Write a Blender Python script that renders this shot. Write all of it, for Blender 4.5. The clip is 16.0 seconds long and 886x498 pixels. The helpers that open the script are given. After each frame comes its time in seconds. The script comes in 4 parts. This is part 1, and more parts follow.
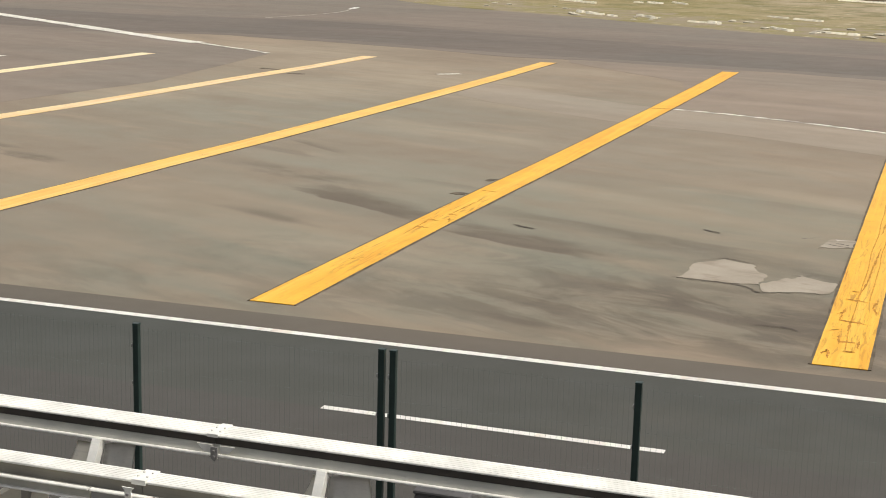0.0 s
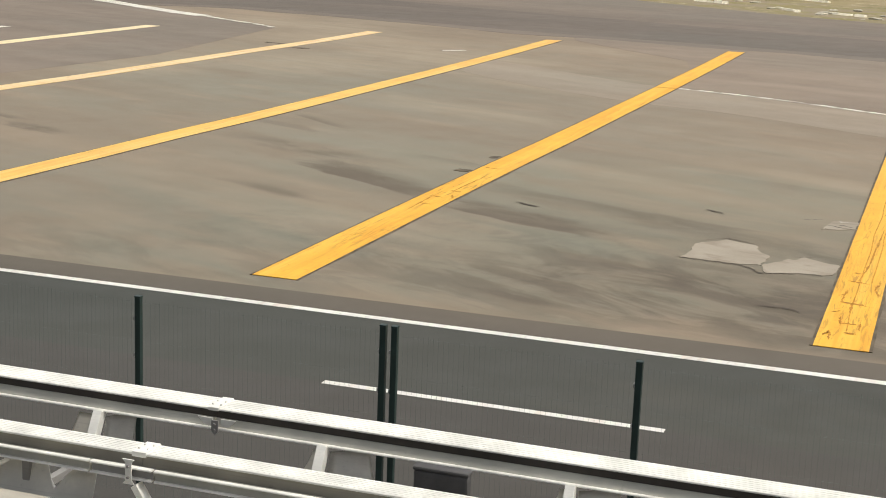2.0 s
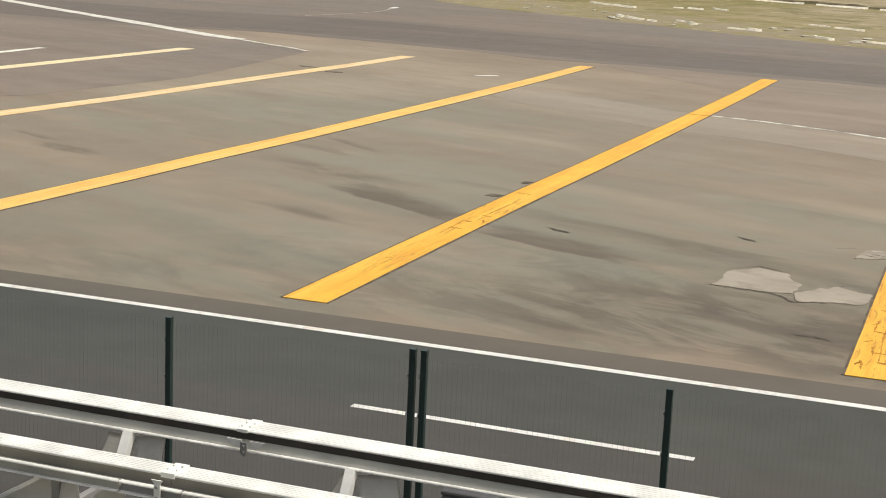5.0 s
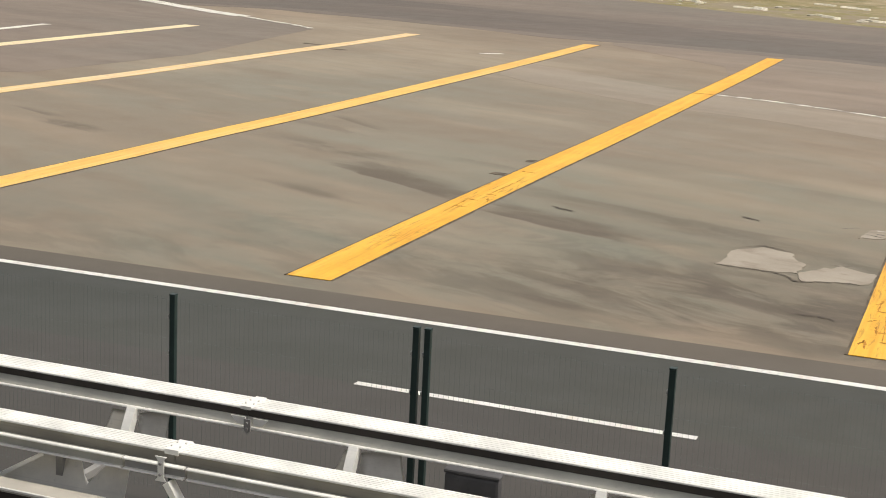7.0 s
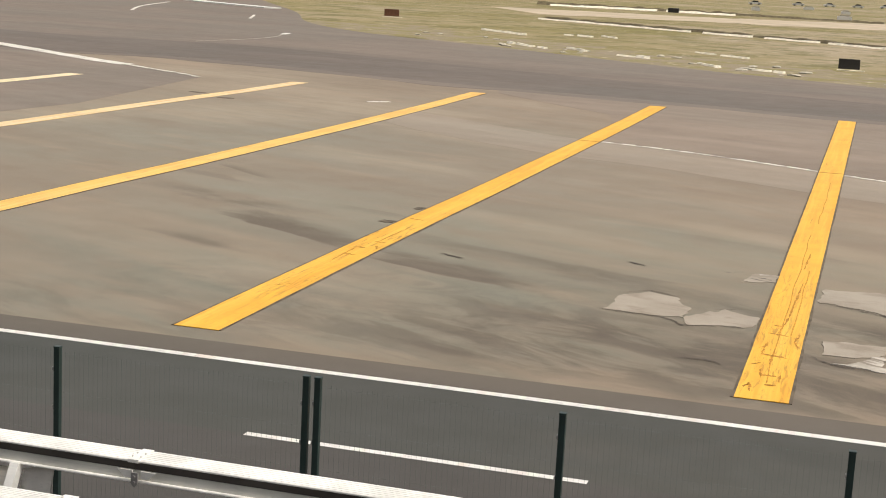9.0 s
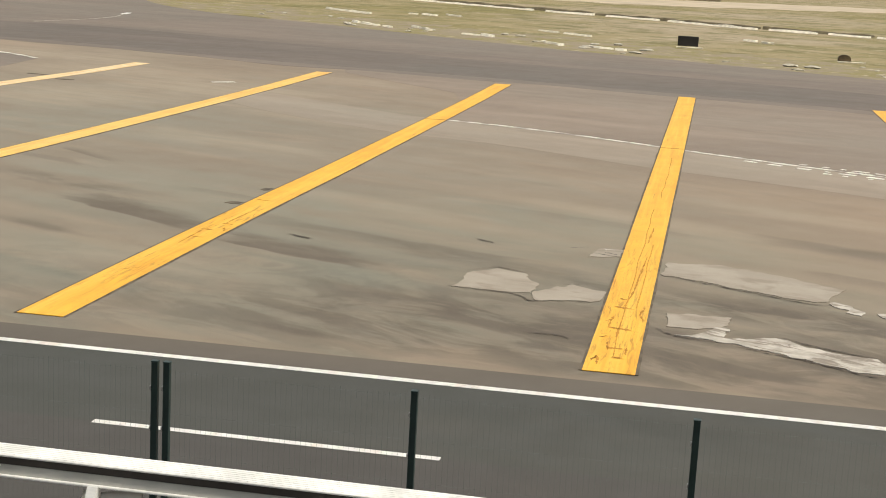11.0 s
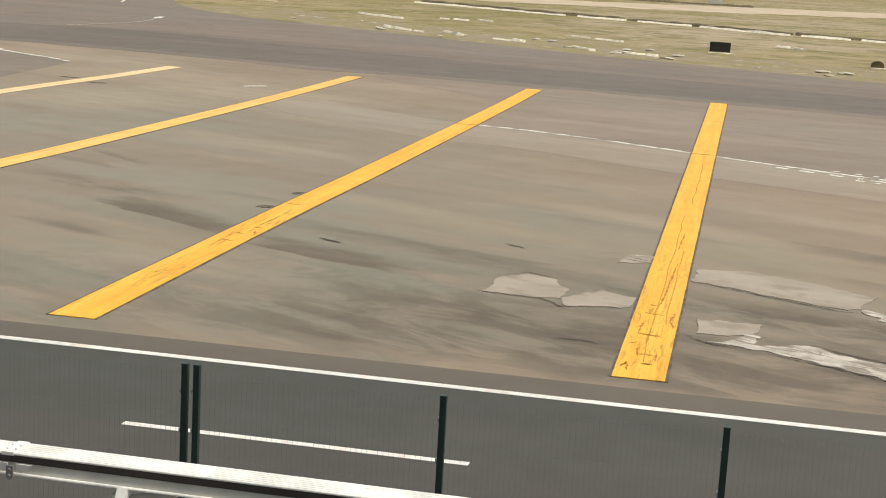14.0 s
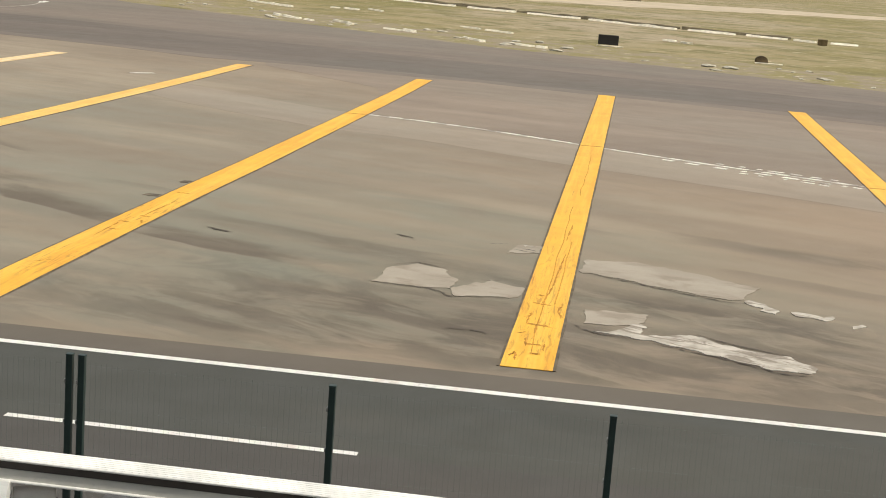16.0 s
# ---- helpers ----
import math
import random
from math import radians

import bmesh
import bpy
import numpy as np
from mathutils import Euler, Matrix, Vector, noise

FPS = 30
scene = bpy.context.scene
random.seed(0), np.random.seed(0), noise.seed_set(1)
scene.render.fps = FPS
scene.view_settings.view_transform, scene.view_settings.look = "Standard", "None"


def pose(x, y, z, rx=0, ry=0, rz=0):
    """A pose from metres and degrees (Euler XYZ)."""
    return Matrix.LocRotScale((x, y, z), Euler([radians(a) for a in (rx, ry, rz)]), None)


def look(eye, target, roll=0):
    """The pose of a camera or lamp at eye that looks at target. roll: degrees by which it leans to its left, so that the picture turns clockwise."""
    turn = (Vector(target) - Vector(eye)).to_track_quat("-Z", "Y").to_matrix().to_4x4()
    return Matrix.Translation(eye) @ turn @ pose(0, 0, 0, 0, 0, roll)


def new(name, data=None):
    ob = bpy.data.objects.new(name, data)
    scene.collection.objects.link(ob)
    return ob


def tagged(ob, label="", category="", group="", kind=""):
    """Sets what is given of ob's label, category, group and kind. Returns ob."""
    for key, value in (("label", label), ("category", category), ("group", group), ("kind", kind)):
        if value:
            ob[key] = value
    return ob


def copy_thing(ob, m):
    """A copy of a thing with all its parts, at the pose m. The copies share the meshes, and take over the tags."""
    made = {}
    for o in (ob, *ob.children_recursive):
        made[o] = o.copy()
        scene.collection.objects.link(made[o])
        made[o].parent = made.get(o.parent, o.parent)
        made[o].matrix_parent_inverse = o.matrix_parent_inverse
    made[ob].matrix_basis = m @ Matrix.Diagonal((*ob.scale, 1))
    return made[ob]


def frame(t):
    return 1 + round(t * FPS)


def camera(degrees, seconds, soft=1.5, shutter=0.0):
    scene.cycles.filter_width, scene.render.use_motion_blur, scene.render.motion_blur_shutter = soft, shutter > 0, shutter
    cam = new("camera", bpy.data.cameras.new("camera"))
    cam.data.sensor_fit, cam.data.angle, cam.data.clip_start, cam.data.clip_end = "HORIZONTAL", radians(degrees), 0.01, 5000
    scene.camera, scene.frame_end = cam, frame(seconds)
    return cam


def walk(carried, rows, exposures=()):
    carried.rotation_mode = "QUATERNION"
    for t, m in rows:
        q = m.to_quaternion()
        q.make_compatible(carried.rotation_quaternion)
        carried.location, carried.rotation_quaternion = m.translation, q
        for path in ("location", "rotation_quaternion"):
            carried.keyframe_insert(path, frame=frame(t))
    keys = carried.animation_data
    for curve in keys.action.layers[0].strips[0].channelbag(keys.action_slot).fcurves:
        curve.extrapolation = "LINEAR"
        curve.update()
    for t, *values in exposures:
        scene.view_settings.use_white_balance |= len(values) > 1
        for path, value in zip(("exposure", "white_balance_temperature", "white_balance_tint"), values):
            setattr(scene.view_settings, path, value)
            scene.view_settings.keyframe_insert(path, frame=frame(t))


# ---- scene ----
FOV = 32.77
EYE = (0.0, 0.0, 6.0)
cam = camera(FOV, 16.0, 0.95)
# seconds, yaw, pitch, roll of a camera turned by hand on one spot of the stand
TURNS = (
    (0.0, 18.738, -11.665, -1.463),
    (0.2, 18.791, -11.695, -1.349),
    (0.5, 18.950, -11.666, -1.380),
    (0.8, 18.924, -11.696, -1.315),
    (1.0, 19.123, -11.674, -1.279),
    (1.3, 18.811, -11.762, -1.408),
    (1.5, 18.756, -11.956, -1.568),
    (1.7, 19.063, -12.135, -1.737),
    (2.0, 18.991, -12.562, -2.160),
    (2.2, 20.055, -12.185, -1.979),
    (2.3, 20.127, -12.288, -2.032),
    (2.5, 19.464, -11.766, -1.981),
    (2.7, 19.680, -12.056, -1.775),
    (2.8, 19.769, -12.577, -2.033),
    (3.0, 19.157, -12.901, -2.303),
    (3.2, 19.954, -13.029, -2.531),
    (3.3, 20.381, -12.711, -2.307),
    (3.5, 20.806, -12.052, -1.896),
    (3.7, 20.843, -11.557, -1.662),
    (5.8, 20.239, -11.757, -3.182),
    (6.0, 20.519, -11.647, -3.182),
    (6.2, 20.760, -12.780, -2.802),
    (6.5, 20.244, -13.311, -2.825),
    (6.8, 19.040, -12.909, -3.197),
    (7.0, 20.467, -12.516, -2.746),
    (7.2, 20.262, -12.278, -2.905),
    (7.5, 19.897, -12.577, -3.094),
    (7.7, 19.416, -12.861, -3.396),
    (8.0, 19.558, -12.659, -3.066),
    (8.2, 20.119, -12.389, -2.894),
    (8.5, 19.708, -12.121, -3.070),
    (8.7, 17.965, -10.924, -2.913),
    (9.0, 16.221, -10.498, -3.011),
    (9.2, 14.649, -10.653, -3.233),
    (9.3, 13.757, -10.556, -3.149),
    (9.5, 12.208, -10.518, -2.627),
    (9.7, 10.843, -10.456, -2.798),
    (9.8, 10.251, -10.174, -2.499),
    (10.0, 10.211, -10.275, -2.289),
    (10.2, 10.356, -10.854, -2.473),
    (12.3, 10.407, -11.029, -3.331),
    (12.5, 10.665, -10.775, -3.349),
    (12.8, 11.661, -10.765, -3.319),
    (13.0, 11.621, -10.747, -3.458),
    (13.2, 11.404, -10.923, -3.227),
    (13.5, 11.394, -10.785, -2.919),
    (13.8, 11.745, -10.681, -3.187),
    (14.0, 11.565, -10.859, -3.163),
    (14.2, 11.269, -10.774, -3.303),
    (14.5, 11.109, -10.853, -3.452),
    (14.8, 10.817, -10.825, -3.550),
    (15.0, 10.734, -10.914, -3.584),
    (15.2, 10.432, -10.797, -3.579),
    (15.5, 10.030, -10.861, -3.684),
    (15.7, 8.930, -10.913, -3.995),
    (15.8, 8.335, -10.840, -3.992),
    (16.0, 7.480, -10.980, -4.178),
)
# seconds, stops, kelvin, tint: the picture turns slightly rosier for a while
EXPOSURES = [(0.0, 0.37, 6540, 11), (2.5, 0.37, 6500, 10), (7.0, 0.37, 6540, 12), (8.5, 0.38, 6680, 13.5), (9.0, 0.39, 6620, 13.5), (10.0, 0.4, 6640, 10.5), (12.5, 0.4, 6560, 10), (16.0, 0.39, 6600, 9.5)]
walk(cam, [(t, pose(*EYE, 90 + p, r, y)) for t, y, p, r in TURNS], EXPOSURES)

# ---- light: bright thin overcast ----
world = bpy.data.worlds.new("world")
scene.world = world
world.use_nodes = True
wn, wl = world.node_tree.nodes, world.node_tree.links
sky = wn.new("ShaderNodeTexSky")
sky.sky_type = "NISHITA"
sky.sun_disc = False
SUN_EL, SUN_AZ = 62.0, 78.0
sky.sun_elevation, sky.sun_rotation = radians(SUN_EL), radians(SUN_AZ)
sky.air_density, sky.dust_density, sky.ozone_density = 1.0, 4.0, 1.0
wn["Background"].inputs["Strength"].default_value = 0.1
haze = wn.new("ShaderNodeHueSaturation")
haze.inputs["Saturation"].default_value = 0.3
wl.new(sky.outputs["Color"], haze.inputs["Color"])
wl.new(haze.outputs["Color"], wn["Background"].inputs["Color"])
sun_data = bpy.data.lights.new("sun", "SUN")
sun_data.energy, sun_data.angle, sun_data.color = 1.7, radians(14), (1.0, 0.93, 0.82)
sun = new("sun", sun_data)
az = radians(SUN_AZ)
sun_dir = Vector((math.sin(az) * math.cos(radians(SUN_EL)), math.cos(az) * math.cos(radians(SUN_EL)), math.sin(radians(SUN_EL))))
sun.matrix_world = look(sun_dir * 100, (0, 0, 0))


# ---- materials ----
class Nodes:
    """Small helper round one material's node tree."""

    def __init__(self, name, rough=0.8, metal=0.0):
        self.mat = bpy.data.materials.new(name)
        self.mat.use_nodes = True
        self.n, self.l = self.mat.node_tree.nodes, self.mat.node_tree.links
        self.bsdf = self.n["Principled BSDF"]
        self.bsdf.inputs["Roughness"].default_value = rough
        self.bsdf.inputs["Metallic"].default_value = metal
        self.co = self.n.new("ShaderNodeTexCoord").outputs["Object"]
        self.kept = {}

    def put(self, value, socket):
        if isinstance(value, bpy.types.NodeSocket):
            self.l.new(value, socket)
        else:
            socket.default_value = value

    def mapped(self, loc=(0, 0, 0), turn=0.0, scale=(1, 1, 1), kind="POINT"):
        m = self.n.new("ShaderNodeMapping")
        m.vector_type = kind
        m.inputs["Location"].default_value = loc
        m.inputs["Rotation"].default_value = (0, 0, radians(turn))
        m.inputs["Scale"].default_value = scale
        self.l.new(self.co, m.inputs["Vector"])
        return m.outputs["Vector"]

    def drawn_out(self, place, turn, along, across):
        """Coordinates for a noise drawn out along that direction of the plan."""
        return self.mapped((*place, 0), turn, (1 / along, 1 / across, 1), "TEXTURE")

    def noise(self, scale, detail=4.0, vec=None, rough=0.55, warp=0.0):
        t = self.n.new("ShaderNodeTexNoise")
        t.inputs["Scale"].default_value, t.inputs["Detail"].default_value = scale, detail
        t.inputs["Roughness"].default_value, t.inputs["Distortion"].default_value = rough, warp
        self.l.new(vec or self.co, t.inputs["Vector"])
        return t.outputs["Fac"]

    def span(self, value, a, b, c=0.0, d=1.0):
        m = self.n.new("ShaderNodeMapRange")
        m.interpolation_type = "SMOOTHSTEP"
        self.l.new(value, m.inputs["Value"])
        for key, x in zip(("From Min", "From Max", "To Min", "To Max"), (a, b, c, d)):
            m.inputs[key].default_value = x
        return m.outputs["Result"]

    def math(self, op, a, b=0.0):
        m = self.n.new("ShaderNodeMath")
        m.operation = op
        self.put(a, m.inputs[0])
        self.put(b, m.inputs[1])
        return m.outputs[0]

    def mix(self, fac, a, b, blend="MIX"):
        m = self.n.new("ShaderNodeMix")
        m.data_type, m.blend_type = "RGBA", blend
        self.put(fac, m.inputs[0])
        for value, socket in ((a, m.inputs[6]), (b, m.inputs[7])):
            self.put((*value, 1.0) if isinstance(value, tuple) and len(value) == 3 else value, socket)
        return m.outputs[2]

    def fray(self, size, shift):
        """One streaky noise for all the edges of this material."""
        if (size, shift) not in self.kept:
            n = self.noise(1.0, 4, self.drawn_out((4, 9), -24, 0.35, 0.95), 0.6)
            self.kept[size, shift] = self.math("MULTIPLY", self.math("SUBTRACT", n, shift), size)
        return self.kept[size, shift]

    def blot(self, x, y, rx, ry, turn=0.0, soft=0.1):
        """1 inside an ellipse of the plan, fading to 0 at its rim, frayed by noise."""
        v = self.mapped((x, y, 0), turn, (rx, ry, 1000), "TEXTURE")
        m = self.n.new("ShaderNodeVectorMath")
        m.operation = "LENGTH"
        self.l.new(v, m.inputs[0])
        fray = self.fray(0.9, 0.0)
        return self.span(self.math("ADD", m.outputs["Value"], fray), 0.55 + soft, 1.45, 1.0, 0.0)

    def scar(self, x0, y0, x1, y1, width):
        """1 along a line of the plan with one sharp side, fading over that width to the other; frayed ends."""
        v = self.mapped((x0, y0, 0), math.degrees(math.atan2(y1 - y0, x1 - x0)), (math.hypot(x1 - x0, y1 - y0), width, 1000), "TEXTURE")
        split = self.n.new("ShaderNodeSeparateXYZ")
        self.l.new(v, split.inputs[0])
        wave = self.fray(0.7, 0.5)
        u, w = split.outputs[0], self.math("ADD", split.outputs[1], wave)
        along = self.math("MULTIPLY", self.span(self.math("ADD", u, wave), 0.0, 0.3), self.span(self.math("ADD", u, wave), 1.0, 0.7))
        across = self.math("MULTIPLY", self.span(w, -0.05, 0.07), self.span(w, 1.0, 0.1))
        return self.math("MULTIPLY", along, across)

    def bump(self, height, strength=0.3, distance=0.01):
        b = self.n.new("ShaderNodeBump")
        b.inputs["Strength"].default_value, b.inputs["Distance"].default_value = strength, distance
        self.l.new(height, b.inputs["Height"])
        self.l.new(b.outputs["Normal"], self.bsdf.inputs["Normal"])

    def done(self, colour, rough=None):
        self.put((*colour, 1.0) if isinstance(colour, tuple) else colour, self.bsdf.inputs["Base Color"])
        if rough is not None:
            self.put(rough, self.bsdf.inputs["Roughness"])
        return self.mat


def times(c, k):
    return tuple(v * k for v in c)


def asphalt(name, base, streak=0.25, turn=-12.0, blots=(), grain=0.12, pale=(), scars=(), tints=()):
    """Worn asphalt: cloudy tones, long drag marks along the way of travel, then stains, scuffs and stone grain."""
    m = Nodes(name, 0.9)
    col = m.mix(m.span(m.noise(0.11, 4), 0.35, 0.68), times(base, 0.93), times(base, 1.07))
    col = m.mix(m.math("MULTIPLY", m.span(m.noise(0.05, 3), 0.42, 0.6), 0.6), col, (base[0] * 0.86, base[1] * 0.98, base[2] * 1.02))
    for x, y, rx, ry, a, tint in tints:
        col = m.mix(m.blot(x, y, rx, ry, a), col, m.mix(1.0, col, tint, "MULTIPLY"))
    # drag marks, broad to fine: place, turn, scale along and across, share, tone
    for place, extra, along, across, low, high, share, tone in (
            ((0, 0), 0, 0.05, 0.32, 0.46, 0.68, 0.7, 0.64), ((3, 7), 8, 0.12, 0.6, 0.5, 0.7, 0.6, 0.64), ((11, 5), -5, 0.03, 0.15, 0.46, 0.64, 0.9, 0.66),
            ((8, 2), 14, 0.45, 0.7, 0.5, 0.7, 0.7, 0.66), ((31, 17), 0, 0.06, 0.36, 0.5, 0.74, 0.8, 1.24), ((17, 29), -6, 0.25, 0.8, 0.55, 0.76, 0.6, 1.25)):
        v = m.drawn_out(place, turn - extra, along, across)
        col = m.mix(m.math("MULTIPLY", m.span(m.noise(1.0, 3, v, 0.5, 0.25), low, high), share * streak), col, times(base, tone))
    broken = m.span(m.noise(1.0, 6, m.drawn_out((2, 3), -24, 0.4, 1.0), 0.66, 0.6), 0.4, 0.56, 0.12, 1.0) if blots else None
    for x, y, rx, ry, a, k in blots:
        col = m.mix(m.math("MULTIPLY", m.math("MULTIPLY", m.blot(x, y, rx, ry, a), broken), k), col, (base[0] * 0.24, base[1] * 0.265, base[2] * 0.28))
    for x0, y0, x1, y1, w, k in scars:
        col = m.mix(m.math("MULTIPLY", m.scar(x0, y0, x1, y1, w), k), col, (base[0] * 0.29, base[1] * 0.32, base[2] * 0.34))
    if blots:
        # crumbling, mottled surface round the old repairs
        rough = m.span(m.noise(1.5, 7, m.drawn_out((5, 9), turn, 0.6, 0.7), 0.68, 1.2), 0.42, 0.62)
        col = m.mix(m.math("MULTIPLY", m.math("MULTIPLY", m.blot(-2, 25.5, 17, 5.5, -4), rough), 0.65), col, m.mix(1.0, col, (0.6, 0.63, 0.66), "MULTIPLY"))
    broken = m.span(m.noise(1.0, 6, m.drawn_out((7, 1), -24, 0.2, 1.3), 0.65, 0.5), 0.3, 0.65, 0.35, 1.0) if pale else None
    for x, y, rx, ry, a, k in pale:
        col = m.mix(m.math("MULTIPLY", m.math("MULTIPLY", m.blot(x, y, rx, ry, a), broken), k), col, (base[0] * 1.27, base[1] * 1.38, base[2] * 1.42))
    # stone grain
    col = m.mix(grain * 2, col, m.mix(m.span(m.noise(55, 3), 0.3, 0.7), times(base, 0.62), times(base, 1.4)))
    m.bump(m.noise(70, 3), 0.25, 0.006)
    return m.done(col, m.span(m.noise(0.8, 3), 0.3, 0.7, 0.82, 0.95))


def paint(name, colour, under, wear=0.55, along=(1, 1, 1), scale=2.0, worn=()):
    m = Nodes(name, 0.5)
    m.bsdf.inputs["Specular IOR Level"].default_value = 0.32
    col = m.mix(m.span(m.noise(0.9, 4), 0.3, 0.7), times(colour, 0.9), times(colour, 1.06))
    col = m.mix(m.math("MULTIPLY", m.span(m.noise(1.0, 5, m.mapped((4, 1, 0), 0, (5.0, 0.1, 1)), 0.6), 0.42, 0.66), 0.75), col, (colour[0] * 1.02, min(0.85, colour[1] * 1.2), min(colour[1], colour[2] * 1.9) if colour[2] < 0.4 else colour[2]))
    col = m.mix(m.math("MULTIPLY", m.span(m.noise(1.0, 5, m.mapped((9, 6, 0), 0, (3.0, 0.16, 1)), 0.62), 0.5, 0.7), 0.7), col, (colour[0] * 0.9, colour[1] * 0.78, colour[2] * 0.7))
    v = m.mapped(scale=along)
    crease = m.math("ABSOLUTE", m.math("SUBTRACT", m.noise(scale * 0.8, 5, v, 0.6, 0.8), 0.5))
    crease = m.math("MULTIPLY", m.span(crease, 0.004, 0.03, 1.0, 0.0), m.span(m.noise(0.25, 3), 0.42, 0.6))
    col = m.mix(m.math("MULTIPLY", crease, 0.35), col, under)
    for x, y, rx, ry, k in worn:
        rub = m.math("MULTIPLY", m.blot(x, y, rx, ry), m.span(m.noise(2.6, 7, m.mapped(scale=(3.6, 0.28, 1)), 0.62, 1.6), 0.53, 0.62))
        col = m.mix(m.math("MULTIPLY", rub, k), col, times(under, 0.6))
    chips = m.math("MAXIMUM", m.span(m.noise(scale, 7, v, 0.65, 0.5), wear, wear + 0.07), m.math("MULTIPLY", m.span(m.noise(9, 6), 0.6, 0.7), 0.4))
    col = m.mix(chips, col, under)
    m.bump(m.noise(45, 3), 0.2, 0.004)
    return m.done(col)


def metal(name, colour, rough, spread=0.12, share=0.35):
    m = Nodes(name, rough, share)
    col = m.mix(m.span(m.noise(3.0, 5), 0.3, 0.7), times(colour, 0.85), times(colour, 1.08))
    v = m.mapped(scale=(0.6, 30, 30))
    col = m.mix(m.math("MULTIPLY", m.span(m.noise(2.0, 4, v), 0.5, 0.75), 0.25), col, times(colour, 0.6))
    col = m.mix(m.math("MULTIPLY", m.span(m.noise(14, 4), 0.62, 0.75), 0.3), col, times(colour, 0.5))
    return m.done(col, m.span(m.noise(6, 4), 0.3, 0.7, rough - spread, rough + spread))


def plain(name, colour, rough=0.7, scale=4.0, spread=0.15, bump=0.0, metal_share=0.0):
    m = Nodes(name, rough, metal_share)
    col = m.mix(m.span(m.noise(scale, 5), 0.3, 0.7), times(colour, 1 - spread), times(colour, 1 + spread))
    col = m.mix(m.math("MULTIPLY", m.span(m.noise(scale * 6, 4), 0.55, 0.75), 0.4), col, times(colour, 0.6))
    if bump:
        m.bump(m.noise(scale * 8, 4), bump, 0.02)
    return m.done(col)


APRON, NEAR = (0.285, 0.222, 0.154), (0.063, 0.064, 0.054)
# stains: x, y, half length, half width, turn, strength
STAINS = ((-6, 22.8, 30, 2.6, 0, 0.35), (-3.0, 24.0, 10.0, 2.6, -6, 0.7), (-12.8, 32.1, 3.4, 0.6, -28, 0.9), (-8.3, 29.5, 2.6, 0.5, -26, 0.9), (-14.5, 33.6, 3.6, 0.9, -26, 0.55), (-3.0, 25.0, 2.4, 1.1, -10, 0.9), (-23.3, 34.4, 2.2, 0.6, -24, 0.6), (-17.5, 38.5, 3.0, 0.5, -26, 0.4), (1.5, 27.3, 2.8, 0.7, -14, 0.7), (-13.6, 29.2, 2.0, 0.4, -24, 0.5), (-16.0, 35.4, 4.0, 0.9, -25, 0.45))
SMEARS = ((2.5, 25.6, 1.6, 0.4, -10, 0.6), (5.5, 33.6, 6.0, 0.9, -20, 0.45), (3.5, 24.8, 4.5, 1.2, -12, 0.6), (-5.5, 30.2, 5.5, 0.8, -24, 0.5), (-3.6, 25.6, 5.0, 1.5, -8, 0.7), (1.8, 26.9, 5.0, 1.4, -18, 0.9), (4.5, 23.0, 6.0, 1.6, -10, 0.7), (0.0, 22.6, 9.0, 1.4, -4, 0.5), (-6.3, 22.7, 1.1, 0.28, -20, 0.9), (-6.1, 24.4, 0.8, 0.25, 60, 0.8), (-4.0, 22.7, 0.9, 0.16, -52, 1.0), (-2.4, 24.9, 1.3, 0.5, -8, 0.8), (-2.4, 24.1, 1.2, 0.3, -6, 0.9))
# scuffs with one sharp side: from, to, width, strength
SCARS = ((-10.6, 33.2, -1.2, 29.1, -1.7, 0.55), (-15.2, 33.0, -9.9, 29.6, 1.5, 1.0), (-10.2, 29.6, -6.0, 27.7, 1.3, 1.0), (-18.7, 41.0, -15.8, 38.6, 0.5, 0.55), (0.7, 35.9, 6.5, 33.4, -1.6, 0.4), (1.9, 31.7, 6.5, 30.1, -1.1, 0.35), (-26.8, 36.6, -24.2, 35.2, 0.5, 0.6), (-24.6, 34.5, -21.6, 33.4, 0.8, 0.4), (-15.6, 30.0, -12.4, 28.6, 0.8, 0.4), (-7.5, 26.9, -3.0, 24.9, -0.9, 0.3), (-13.5, 36.2, -9.0, 34.2, -0.8, 0.28), (-6.5, 37.5, 1.0, 34.4, -1.2, 0.25))
PALE = ((-33, 73.5, 9, 4.0, -20, 0.8), (-20, 61, 7, 4.5, -24, 0.8), (-13.5, 53.2, 8, 2.2, -28, 0.8), (-24, 55, 6, 6, -20, 0.65), (-28, 66, 8, 5, -15, 0.6), (-17, 70, 6, 3, -20, 0.5), (-1.5, 36.5, 5, 1.2, -26, 0.5), (-15, 45, 8, 1.8, -26, 0.5), (-29, 50, 4, 5, 0, 0.5), (3.2, 38.5, 5, 1.2, -26, 0.45), (-10.5, 27.0, 5, 1.2, -20, 0.4), (-8.5, 36.0, 5, 0.9, -24, 0.35))
TINTS = ((-18, 40, 23, 36, 0, (0.845, 0.985, 1.07)), (-7, 30, 14, 12, -20, (0.84, 0.985, 1.0)), (-10, 26, 26, 8, 0, (0.82, 0.855, 0.87)), (7, 36, 9, 14, 0, (1.04, 1.0, 0.97)))
M_APRON = asphalt("apron_asphalt", APRON, 0.5, -24, STAINS + SMEARS, 0.12, PALE, SCARS, TINTS)
M_NEAR = asphalt("near_track_asphalt", NEAR, 0.25, 0, tints=((3, 17, 9, 5, 0, (1.26, 1.13, 1.05)),))
M_INNER = asphalt("inner_lane_asphalt", (0.07, 0.0655, 0.057), 0.25, 0, tints=((2, 14, 8, 6, 0, (1.18, 1.08, 1.02)),))
